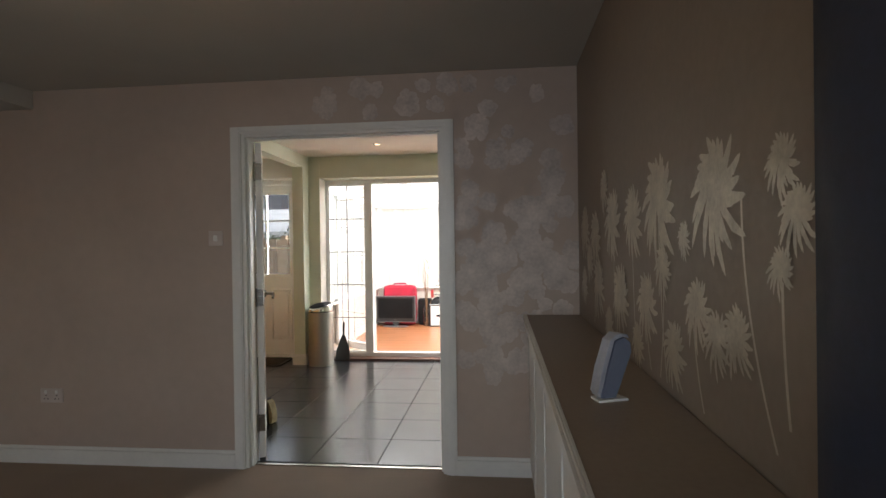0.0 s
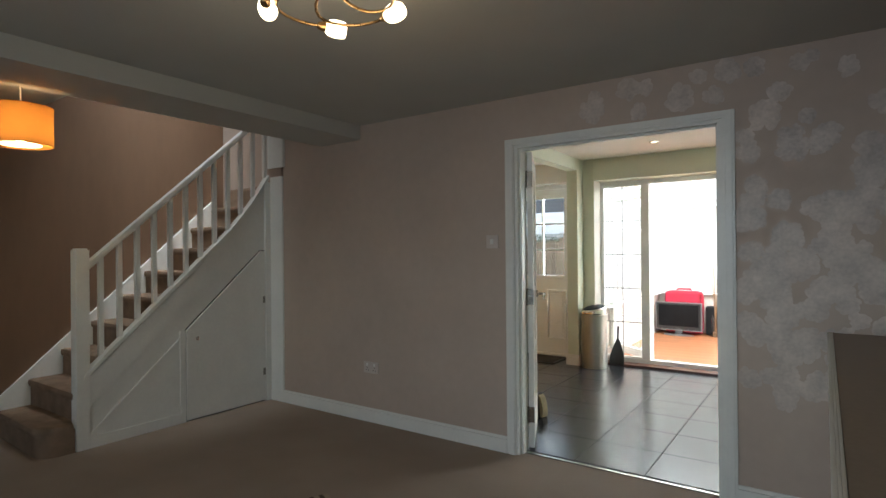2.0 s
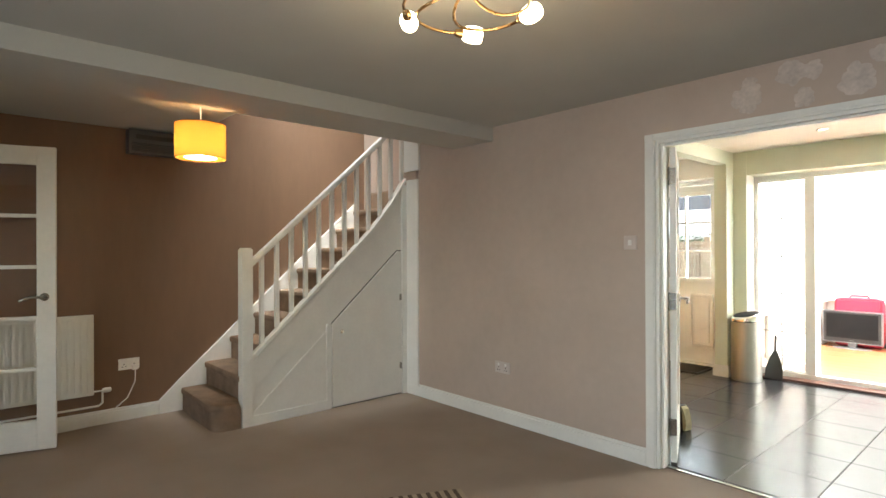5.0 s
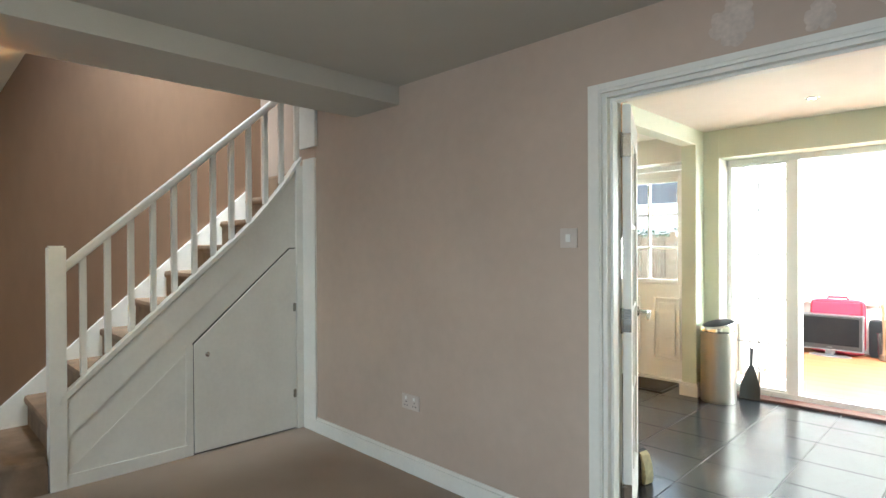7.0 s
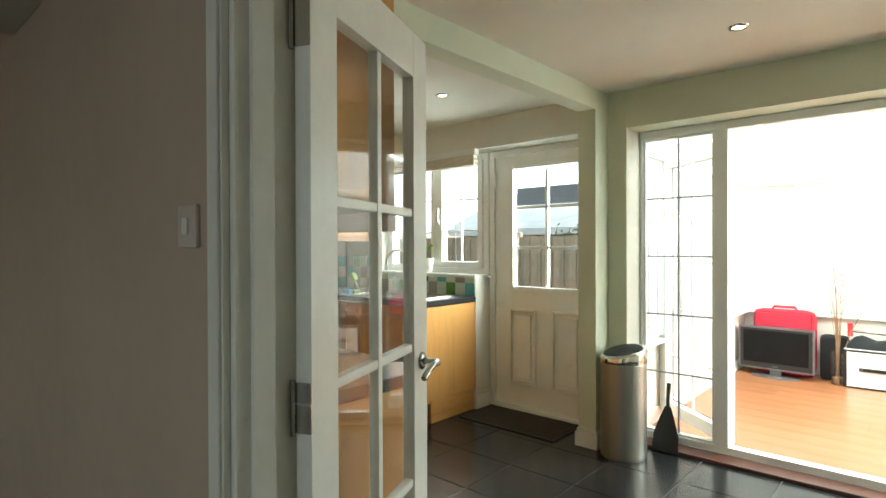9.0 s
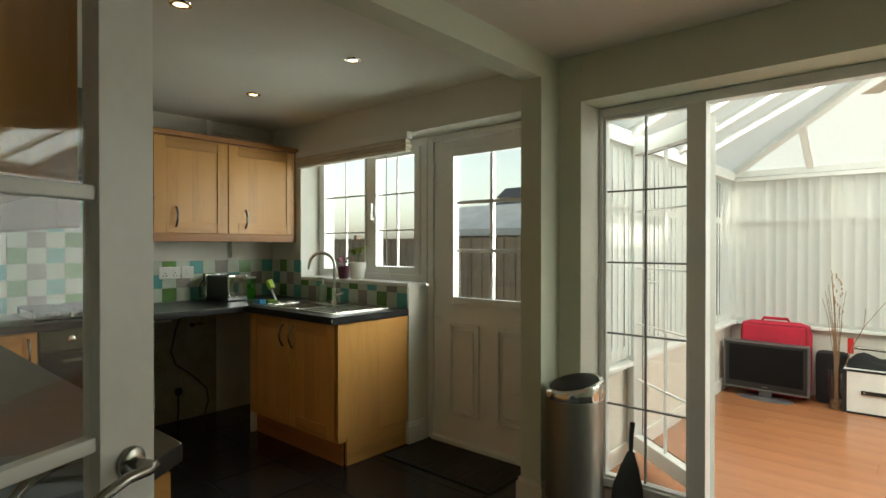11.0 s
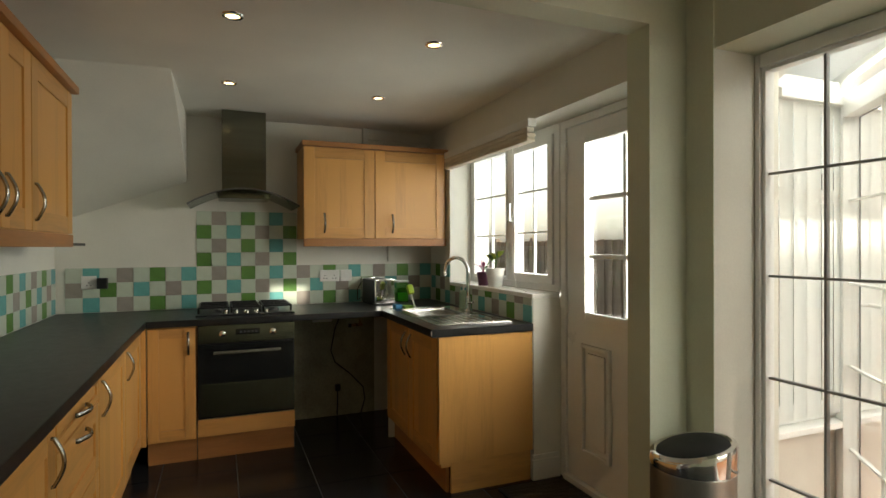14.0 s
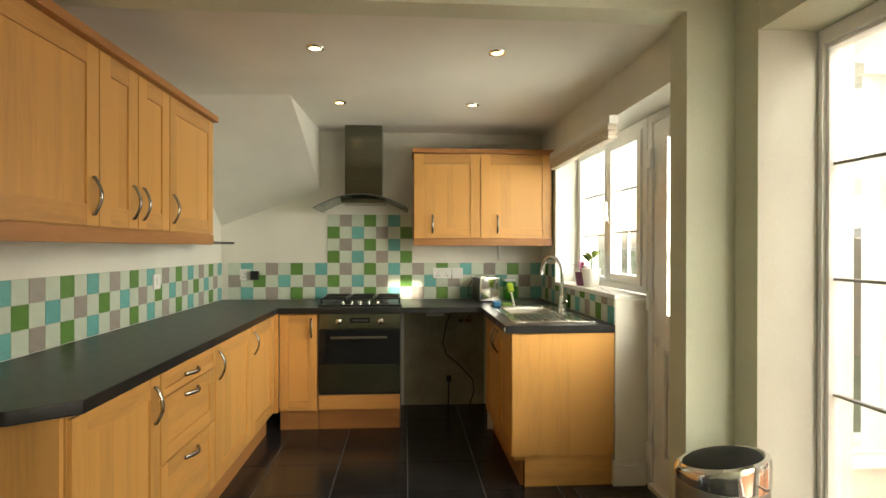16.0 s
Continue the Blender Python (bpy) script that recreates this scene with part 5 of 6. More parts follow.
lf = part("leaf", box(B(), L0, GX0, 6.285, 6.335, FZ + 0.034, LZ - 0.05, 0.003), UPVC, gd)
part("leaf_side", box(B(), GX1, L1, 6.285, 6.335, FZ + 0.034, LZ - 0.05, 0.003), UPVC, lf)
part("leaf_top", box(B(), GX0, GX1, 6.2852, 6.3348, GZ1, LZ - 0.0502), UPVC, lf)
part("leaf_bottom", box(B(), GX0, GX1, 6.2852, 6.3348, FZ + 0.0342, GZ0), UPVC, lf)
for a in ((GX0 - 0.03, GX0 + 0.012, GZ0 - 0.03, GZ1 + 0.03), (GX1 - 0.012, GX1 + 0.03, GZ0 - 0.03, GZ1 + 0.03), (GX0 + 0.012, GX1 - 0.012, GZ1 - 0.012, GZ1 + 0.03), (GX0 + 0.012, GX1 - 0.012, GZ0 - 0.03, GZ0 + 0.012)):
    part("glazing_bead", box(B(), a[0], a[1], 6.27, 6.2848, a[2], a[3], 0.006), UPVC, lf)
p = part("pane", box(B(), GX0, GX1, 6.307, 6.313, GZ0, GZ1), GLASS, lf)
p.visible_shadow = False
part("glazing_bar", box(B(), (GX0 + GX1) / 2 - 0.011, (GX0 + GX1) / 2 + 0.011, 6.297, 6.323, GZ0 + 0.012, GZ1 - 0.012, 0.003), UPVC, lf)
for k in (1, 2):
    z = GZ0 + (GZ1 - GZ0) * k / 3
    part("glazing_bar", box(B(), GX0 + 0.012, GX1 - 0.012, 6.2975, 6.3225, z - 0.011, z + 0.011, 0.003), UPVC, lf)
for x0, x1 in ((-2.835, -2.60), (-2.47, -2.225)):
    bm = B()
    for a in ((x0, x0 + 0.022, 0.26, 0.83), (x1 - 0.022, x1, 0.26, 0.83), (x0 + 0.022, x1 - 0.022, 0.808, 0.83), (x0 + 0.022, x1 - 0.022, 0.26, 0.282)):
        box(bm, a[0], a[1], 6.262, 6.2848, a[2], a[3], 0.009)
    part("panel_moulding", bm, UPVC, lf)
    part("raised_panel", box(B(), x0 + 0.045, x1 - 0.045, 6.272, 6.2848, 0.305, 0.785, 0.010), UPVC, lf)
for z in (0.25, 1.05, 1.80):
    part("hinge", box(B(), DL + 0.022, DL + 0.068, 6.255, 6.2745, z - 0.05, z + 0.05, 0.006), UPVC, gd, "white door hinge")
skirt = solid("baseboard_pier", box(box(B(), -3.035, -3.006, YN - 0.016, 6.26, FZ, FZ + 0.11, 0.003), -3.035, -3.014, YN - 0.012, 6.26, FZ + 0.1102, FZ + 0.135, 0.005), WHITE, "white skirting round the wall end", "skirting board")
skirt = solid("baseboard_nib", box(box(B(), -2.088, -1.94, 5.908, 6.10, FZ, FZ + 0.09, 0.003), -2.08, -1.946, 5.914, 6.09, FZ + 0.0902, FZ + 0.112, 0.005), WHITE, "white skirting round the nib", "skirting board")

mat_ = thing("door_mat", "dark ribbed door mat at the garden door", "door mat", pose(-2.99, 5.86, FZ))
part("base", box(B(), 0, 0.78, 0, 0.385, 0, 0.008, 0.003), BLACK, mat_)
MATR = mat("brown_rib", (0.06, 0.048, 0.036), 0.95, fine=250, bump=0.8)
for k in range(26):
    part("rib", box(B(), 0.015 + 0.029 * k, 0.035 + 0.029 * k, 0.012, 0.373, 0.0082, 0.015, 0.003), MATR, mat_)

binn = thing("pedal_bin", "tall round brushed steel bin with a black lid", "bin", pose(-1.795, 5.955, FZ, 0, 0, -35) @ Matrix.Diagonal((1, 1, 0.915, 1)))
part("body", lathe(B(), [(0.0, 0.0), (0.128, 0.0), (0.130, 0.012), (0.132, 0.02), (0.132, 0.60), (0.130, 0.605), (0.0, 0.605)], 40), BSTEEL, binn)
bm = B()
seg = 44
rr_ = []
for r, z0_, tilt in ((0.133, 0.606, 0), (0.136, 0.612, 0), (0.136, 0.66, 0.25), (0.131, 0.675, 0.27), (0.118, 0.680, 0.27), (0.112, 0.676, 0.27)):
    rr_.append([bm.verts.new((r * math.cos(6.2832 * k / seg), r * math.sin(6.2832 * k / seg), z0_ + tilt * r * math.sin(6.2832 * k / seg) * 0.9)) for k in range(seg)])
for a, b in zip(rr_, rr_[1:]):
    for k in range(seg):
        bm.faces.new((a[k], a[(k + 1) % seg], b[(k + 1) % seg], b[k]))
part("rim", bm, CHROME, binn, "polished chrome rim")
bm = B()
rr_ = []
for r, dz in ((0.112, 0.0), (0.1, 0.008), (0.06, 0.014), (0.001, 0.016)):
    rr_.append([bm.verts.new((r * math.cos(6.2832 * k / seg), r * math.sin(6.2832 * k / seg), 0.676 + dz + 0.27 * r * 0.9 * math.sin(6.2832 * k / seg))) for k in range(seg)])
for a, b in zip(rr_, rr_[1:]):
    for k in range(seg):
        bm.faces.new((a[k], a[(k + 1) % seg], b[(k + 1) % seg], b[k]))
part("lid", bm, mat("matte_black_plastic", (0.010, 0.010, 0.010), 0.55, vary=0.2, bump=0.03, spec=0.2), binn, "black domed touch lid")

dp = thing("dustpan", "black dustpan leaning against the patio frame", "dustpan", pose(-1.625, 6.155, FZ + 0.003, -12, 0, 0) @ Matrix.Scale(0.92, 4))
bm = B()
prism(bm, [(-0.085, 0.0), (0.085, 0.0), (0.08, 0.11), (0.045, 0.22), (0.018, 0.29), (-0.018, 0.29), (-0.045, 0.22), (-0.08, 0.11)], -0.012, 0.0, "y", 0.004)
part("pan", bm, BLACK, dp)
part("handle", tube(B(), [(0, -0.008, 0.29), (0, -0.02, 0.36), (0.0, -0.018, 0.44)], 0.011, 10, 0.014), BLACK, dp)

# recessed spotlights
SPOTG = glow("spot_lamp_face", (1.0, 0.72, 0.38), 2.6)
for x, y in ((-2.739, 4.56), (-3.69, 4.56), (-3.69, 5.41), (-2.739, 5.41), (-1.06, 5.48), (-0.97, 4.32)):
    sp = thing("spotlight", "lit recessed spotlight with a chrome ring", "spotlight", pose(x, y, H), "recessed spotlights")
    part("ring", lathe(B(), [(0.026, -0.001), (0.028, -0.007), (0.040, -0.006), (0.043, -0.001)], 24), CHROME, sp)
    part("lamp_face", lathe(B(), [(0.0, -0.0035), (0.026, -0.0035), (0.026, -0.0015), (0.0, -0.0015)], 20), SPOTG, sp, "glowing lamp face")

stopper = thing("doorstop", "black and cream fabric doorstop standing against the glazed door", "doorstop", pose(-1.53, 4.07, FZ + 0.0005, 0, 0, -12) @ Matrix.Scale(0.78, 4))
bm = B()
prism(bm, [(-0.05, 0.0), (0.012, 0.0), (0.004, 0.15), (-0.012, 0.212), (-0.04, 0.218), (-0.05, 0.19)], -0.045, 0.045, "y", 0.006)
part("body", bm, mat("black_felt", (0.02, 0.017, 0.014), 0.9, fine=200, bump=0.4), stopper, "black felt back")
bm = B()
prism(bm, [(0.0125, 0.001), (0.038, 0.004), (0.046, 0.05), (0.038, 0.12), (0.014, 0.19), (-0.010, 0.209), (0.0045, 0.15)], -0.04, 0.04, "y", 0.004)
part("front", bm, mat("cream_plush", (0.34, 0.29, 0.16), 0.95, vary=0.2, scale=30, fine=250, bump=0.7), stopper, "cream plush front")

solid("wall_plaster", box(B(), XW, XW + 0.002, 4.97, 5.62, FZ, 0.868), mat("bare_plaster", (0.40, 0.375, 0.26), 0.9, vary=0.2, scale=5, fine=60, bump=0.2), "bare stained plaster in the appliance gap", "wall")

# ---- patio doors and conservatory ----
pat = thing("patio_doors", "white plastic patio frame with a barred side pane and an opened leaf", "patio door", pose(0, 0, 0), kind="structure")
PY0, PY1, PZ = 6.295, 6.365, 2.023
LEAD = mat("grey_bar", (0.30, 0.30, 0.28), 0.5, bump=0)
part("frame_side", box(B(), -1.834, -1.815, PY0, PY1, 0, PZ, 0.004), UPVC, pat)
part("frame_head", box(B(), -1.815, 0.56, PY0, PY1, 1.975, PZ, 0.004), UPVC, pat)
part("frame_side", box(B(), 0.56, 0.599, PY0, PY1, 0, PZ, 0.004), UPVC, pat)
part("frame_foot", box(B(), -1.815, 0.56, PY0, PY1, FZ + 0.02, 0.125, 0.004), UPVC, pat)
part("mullion", box(B(), -1.39, -1.315, PY0 - 0.003, PY1, 0.125, 1.975, 0.004), UPVC, pat)
fix = sash(pat, -1.815, -1.391, 0.126, 1.974, PY0 + 0.012, PY1 - 0.012, 2, 5, 0.014, "side_pane", bar=0.0045, barmat=LEAD)
part("threshold_board", box(B(), -1.834, 0.599, 6.16, 6.2945, FZ, FZ + 0.02, 0.003), mat("dark_red_wood", (0.10, 0.035, 0.02), 0.4, vary=0.2, scale=6, stretch=(0.3, 3, 3)), pat, "dark reddish wooden threshold board")
leaf2 = thing("patio_leaf", "white patio door leaf folded back into the conservatory", "door", pose(-1.35, 6.405, 0.04, 0, 0, math.degrees(math.atan2(0.50, -0.60))))
sash(leaf2, 0.0, 0.76, 0.06, 1.90, -0.055, 0.0, 2, 5, 0.085, "leaf_frame", bar=0.0045)
for a in ((0.085, 0.09, 0.145, 1.815), (0.67, 0.675, 0.145, 1.815), (0.09, 0.67, 1.81, 1.815), (0.09, 0.67, 0.145, 0.15)):
    part("gasket", box(B(), a[0], a[1], -0.059, -0.0552, a[2], a[3]), BLACK, leaf2)
part("handle_plate", box(B(), 0.69, 0.72, -0.064, -0.0555, 0.9, 1.12, 0.004), UPVC, leaf2)
part("handle", tube(B(), [(0.705, -0.064, 1.06), (0.705, -0.10, 1.06), (0.68, -0.105, 1.06), (0.60, -0.105, 1.06)], 0.008, 8), UPVC, leaf2)

CX0, CX1, CY1, CZ = -1.93, 1.2, 9.28, 0.03
SH, EV, RZ = 0.60, 1.96, 2.75                       # sill, eaves, ridge
PLAST = mat("conservatory_plaster", (0.74, 0.68, 0.60), 0.8, vary=0.05, bump=0.06)
w = B()
box(w, CX0 - 0.2, CX0, YO, CY1 + 0.2, 0, SH)
box(w, CX0, CX1, CY1, CY1 + 0.2, 0, SH)
box(w, CX1, CX1 + 0.2, YO, CY1 + 0.2, 0, SH)
solid("wall_conservatory", w, PLAST, "low plastered conservatory wall", "wall")
w = B()
box(w, CX0, CX0 + 0.016, YO, CY1 - 0.016, CZ, 0.13, 0.003)
box(w, CX0, CX1, CY1 - 0.016, CY1, CZ, 0.13, 0.003)
solid("baseboard_conservatory", w, WHITE, "white conservatory skirting board", "skirting board")
sl = thing("conservatory_sill", "white sill boards on the low conservatory walls", "window sill", pose(0, 0, 0), kind="structure")
part("board", box(B(), CX0 - 0.1, CX0 + 0.06, YO, CY1 + 0.1, SH + 0.001, SH + 0.026, 0.005), UPVC, sl)
part("board", box(B(), CX0 + 0.06, CX1, CY1 - 0.06, CY1 + 0.1, SH + 0.001, SH + 0.026, 0.005), UPVC, sl)
part("board", box(B(), CX1, CX1 + 0.1, YO, CY1 + 0.1, SH + 0.001, SH + 0.026, 0.005), UPVC, sl)


def glazing(name, length, m):
    """A run of tall windows with top lights, along +x, inside facing -y."""
    g_ = thing(name, "white conservatory windows with top lights", "window", m, kind="structure")
    part("frame_foot", box(B(), 0, length, 0, 0.06, SH + 0.027, SH + 0.08, 0.004), UPVC, g_)
    part("frame_head", box(B(), 0, length, 0, 0.06, EV - 0.07, EV, 0.004), UPVC, g_)
    n_ = max(2, round(length / 0.75))
    for k in range(n_ + 1):
        x = min(max(length * k / n_, 0.03), length - 0.03)
        part("post", box(B(), x - 0.03, x + 0.03, 0.0004, 0.0596, SH + 0.08, EV - 0.07, 0.004), UPVC, g_)
    part("transom", box(B(), 0, length, 0.006, 0.054, 1.52, 1.57, 0.003), UPVC, g_)
    for k in range(n_):
        p_ = part("pane", box(B(), length * k / n_ + 0.03, length * (k + 1) / n_ - 0.03, 0.027, 0.033, SH + 0.08, EV - 0.07), GLASS, g_)
        p_.visible_shadow = False
    return g_


glazing("window_2", CX1 - CX0, pose(CX0, CY1 + 0.005, 0))
glazing("window_3", CY1 - YO - 0.02, pose(CX0 - 0.005, YO + 0.01, 0, 0, 0, 90))
glazing("window_4", CY1 - YO - 0.02, pose(CX1 + 0.005, CY1 - 0.01, 0, 0, 0, -90))


def vertical_blind(length, m, label, turn, first=0.0):
    b_ = thing("vertical_blind", label, "blind", m, "vertical blinds")
    part("head_rail", box(B(), 0, length, -0.02, 0.02, EV - 0.055, EV - 0.02, 0.004), UPVC, b_)
    tmp_ = B()
    wv = 0.089
    rows = [[tmp_.verts.new((wv * (q / 4 - 0.5), 0.006 * math.sin(math.pi * q / 4), z)) for q in range(5)] for z in (0.66, EV - 0.058)]
    for q in range(4):
        tmp_.faces.new((rows[0][q], rows[0][q + 1], rows[1][q + 1], rows[1][q]))
    me = mesh_of("slat", tmp_, BLIND)
    rb = random.Random(9)
    n_ = int((length - first) / 0.080)
    for k in range(n_):
        o = new("slat", me)
        o.parent = b_
        o.matrix_basis = pose(first + 0.05 + 0.080 * k, 0, 0, 0, 0, turn + rb.uniform(-5, 5))


vertical_blind(CX1 - CX0 - 0.1, pose(CX0 + 0.05, CY1 - 0.045, 0), "closed cream vertical blind across the end windows", 18)
vertical_blind(CY1 - YO - 0.21, pose(CX0 + 0.045, YO + 0.06, 0, 0, 0, 90), "cream vertical blind along the side windows", 6)

# out of view, added to stop the sun; its end leaves a gap
vertical_blind(CY1 - YO - 1.9, pose(CX1 - 0.045, CY1 - 0.1, 0, 0, 0, -90), "unseen cream vertical blind added on the far side against the sun", 20)

# glazed roof: ridge from the house, hipped at the garden end
roof = thing("conservatory_roof", "white conservatory roof with opal sheets and glazing bars", "roof", pose(0, 0, 0), kind="structure")
RX, RY = (CX0 + CX1) / 2, 8.1
c1, c2, c3, c4, r1, r2 = ((CX0, YO, EV), (CX0, CY1, EV), (CX1, CY1, EV), (CX1, YO, EV), (RX, YO, RZ), (RX, RY, RZ))
for quad in ((c1, c2, r2, r1), (c2, c3, r2), (c3, c4, r1, r2)):
    bm = B()
    bm.faces.new([bm.verts.new((p[0], p[1], p[2] + 0.045)) for p in quad])
    s_o = part("sheet", bm, ROOFPANE, roof, "opal plastic roof sheet")


def rafter(a, b, wid=0.028, name="rafter"):
    a, b = Vector(a), Vector(b)
    d_ = (b - a).normalized()
    m_ = Matrix.Translation(a) @ d_.to_track_quat("Y", "Z").to_matrix().to_4x4()
    bm_ = B()
    box(bm_, -wid, wid, 0, (b - a).length, -0.015, 0.04, 0.004, m_)
    part(name, bm_, UPVC, roof)


for k in range(5):
    y = YO + 0.03 + (RY - YO - 0.03) * k / 4
    rafter((CX0, y, EV), (RX, y, RZ))
    rafter((CX1, y, EV), (RX, y, RZ))
rafter(c2, r2, 0.035, "hip_rafter")
rafter(c3, r2, 0.035, "hip_rafter")
for k in (0.2, 0.4, 0.6, 0.8):
    x = CX0 + (CX1 - CX0) * k
    f2 = min(k, 1 - k) * 2
    rafter((x, CY1, EV), (x + (RX - x) * 0.0, CY1 + (RY - CY1) * f2, EV + (RZ - EV) * f2))
rafter((RX, YO, RZ), (RX, RY, RZ), 0.05, "ridge")
for a, b in ((c1, c2), (c2, c3), (c3, c4)):
    rafter(a, b, 0.05, "eaves_beam")

fan = thing("ceiling_fan_light", "brass ceiling fan light with tulip glass shades", "ceiling fan", pose(-0.62, 7.75, 0.06))
part("rod", tube(B(), [(0, 0, 2.56), (0, 0, 2.28)], 0.012, 10), BRASS, fan)
part("motor", lathe(B(), [(0.02, 2.22), (0.08, 2.225), (0.09, 2.26), (0.06, 2.30), (0.015, 2.31)], 24), BRASS, fan)
for k in range(4):
    a = 90 * k + 25
    bl = part("blade", box(B(), 0.1, 0.52, -0.055, 0.055, 2.262, 2.268, 0.002, pose(0, 0, 0, 0, 0, a)), mat("fan_blade_wood", (0.5, 0.42, 0.32), 0.5), fan)
    u_ = Vector((math.cos(radians(a + 40)), math.sin(radians(a + 40)), 0))
    part("lamp_arm", tube(B(), [Vector((0, 0, 2.23)) + u_ * 0.05, Vector((0, 0, 2.20)) + u_ * 0.10], 0.008, 8), BRASS, fan)
    part("shade", lathe(B(), [(0.018, 0.0), (0.03, -0.03), (0.04, -0.06), (0.055, -0.09), (0.053, -0.09), (0.038, -0.06)], 18, Matrix.Translation(Vector((0, 0, 2.20)) + u_ * 0.11) @ pose(0, 0, 0, 0, -30, 0)), GSHADE, fan, "tulip glass shade")
part("pull_cord", tube(B(), [(0, 0.03, 2.22), (0, 0.03, 2.05)], 0.002, 6), BRASS, fan)

# ---- conservatory things ----
tv = thing("television", "flat television with a silver frame standing on the floor", "television", pose(-1.570, 8.88, CZ, 0, 0, -3) @ Matrix.Scale(0.95, 4))
SILV = mat("silver_plastic", (0.19, 0.19, 0.20), 0.3, 0.4, vary=0.05, bump=0.01)
part("casing", box(B(), -0.33, 0.33, -0.01, 0.07, 0.075, 0.50, 0.012), GREYPL, tv)
bm = B()
for a in ((-0.333, 0.333, 0.485, 0.5), (-0.335, 0.335, 0.07, 0.082), (-0.335, -0.322, 0.082, 0.485), (0.322, 0.335, 0.082, 0.485)):
    box(bm, a[0], a[1], -0.018, 0.03, a[2], a[3], 0.003)
part("bezel", bm, SILV, tv, "silver outer frame")
part("screen_border", box(B(), -0.32, 0.32, -0.0145, -0.0102, 0.085, 0.484, 0.002), BLACK, tv)
part("screen", box(B(), -0.29, 0.29, -0.017, -0.0148, 0.135, 0.462, 0.001), SCREEN, tv, "black unlit screen")
part("maker_mark", box(B(), -0.025, 0.025, -0.0165, -0.0148, 0.102, 0.110), SILV, tv)
part("neck", box(B(), -0.05, 0.05, 0.0, 0.05, 0.014, 0.0748, 0.004), GREYPL, tv)
part("foot", lathe(B(), [(0.0, 0), (0.2, 0), (0.2, 0.006), (0.12, 0.013), (0.0, 0.0135)], 36, Matrix.Diagonal((1.1, 0.55, 1, 1))), SILV, tv)
case = thing("suitcase", "red fabric suitcase standing behind the television", "suitcase", pose(-1.535, 9.07, CZ, -4, 0, 0) @ Matrix.Diagonal((1, 1, 1.06, 1)))
REDF = mat("red_fabric", (0.50, 0.015, 0.045), 0.75, vary=0.15, fine=200, bump=0.4)
part("shell", box(B(), -0.27, 0.27, -0.09, 0.09, 0.0, 0.60, 0.085), REDF, case)
part("front_pocket", box(B(), -0.23, 0.23, -0.125, -0.0905, 0.05, 0.565, 0.016), REDF, case)
part("carry_handle", tube(B(), [(-0.10, 0, 0.60), (-0.09, 0, 0.622), (0.09, 0, 0.622), (0.10, 0, 0.60)], 0.012, 8), REDF, case)
part("zip", tube(B(), [(-0.24, -0.094, 0.10), (-0.24, -0.094, 0.57), (0.24, -0.094, 0.57), (0.24, -0.094, 0.10)], 0.004, 6), mat("dark_red_tape", (0.2, 0.01, 0.02), 0.6), case)
vase = thing("vase", "clear glass vase holding dry twigs", "vase", pose(-1.085, 8.94, CZ))
part("glass_body", lathe(B(), [(0.05, 0.0), (0.055, 0.01), (0.058, 0.15), (0.065, 0.30), (0.062, 0.30), (0.054, 0.15), (0.05, 0.02)], 24), GLASS, vase)
part("pebbles", lathe(B(), [(0.0, 0.004), (0.048, 0.004), (0.05, 0.05), (0.04, 0.07), (0.0, 0.065)], 16), mat("brown_pebbles", (0.18, 0.10, 0.05), 0.6, vary=0.5, scale=60, fine=150, bump=0.9), vase)
TWIG = mat("dry_twig", (0.28, 0.17, 0.09), 0.8, vary=0.2)
rt_ = random.Random(12)
for k in range(16):
    a, sp_ = rt_.uniform(0, 6.28), rt_.uniform(0.02, 0.11)
    tall = rt_.uniform(0.55, 1.08)
    pts = [(0.02 * math.cos(a + 2), 0.02 * math.sin(a + 2), 0.02)]
    for q in range(1, 6):
        s = q / 5
        pts.append((sp_ * s * s * math.cos(a) + rt_.uniform(-0.008, 0.008), 0.6 * sp_ * s * s * math.sin(a) + rt_.uniform(-0.008, 0.008), 0.02 + tall * s))
    part("twig", tube(B(), pts, 0.0035, 6, 0.0015), TWIG, vase)
bm = B()
tube(bm, [(0.03, 0, 0.25), (0.10, 0.0, 0.5), (0.17, 0, 0.66), (0.30, 0.0, 0.86)], 0.004, 6, 0.0015)
tube(bm, [(0.17, 0, 0.66), (0.18, 0.02, 0.80)], 0.002, 6)
part("twig", bm, TWIG, vase)
for k in range(18):
    bm = B()
    z = 0.75 + 0.018 * k
    lathe(bm, [(0.0, -0.014), (0.007, 0.0), (0.0, 0.02)], 6, pose(rt_.uniform(-0.03, 0.04), rt_.uniform(-0.02, 0.02), z))
    part("seed_head", bm, mat("seed_head_straw", (0.45, 0.30, 0.18), 0.9) if k == 0 else bpy.data.materials["seed_head_straw"], vase)

box_t = thing("storage_case", "white case with black edge strips and a black bar", "case", pose(-0.66, 9.02, CZ, 0, 0, 2))
part("shell", box(B(), -0.38, 0.38, -0.14, 0.14, 0.0, 0.34, 0.006), PLASTIC, box_t)
for x in (-0.372, 0.372):
    part("edge_strip", box(B(), x - 0.014, x + 0.014, -0.147, -0.1402, 0.004, 0.338, 0.002), BLACK, box_t)
part("edge_strip", box(B(), -0.357, 0.357, -0.146, -0.1402, 0.0, 0.016, 0.002), BLACK, box_t)
part("edge_strip", box(B(), -0.357, 0.357, -0.146, -0.1402, 0.322, 0.339, 0.002), BLACK, box_t)
part("bar", box(B(), -0.27, 0.3, -0.155, -0.1402, 0.155, 0.185, 0.004), BLACK, box_t)
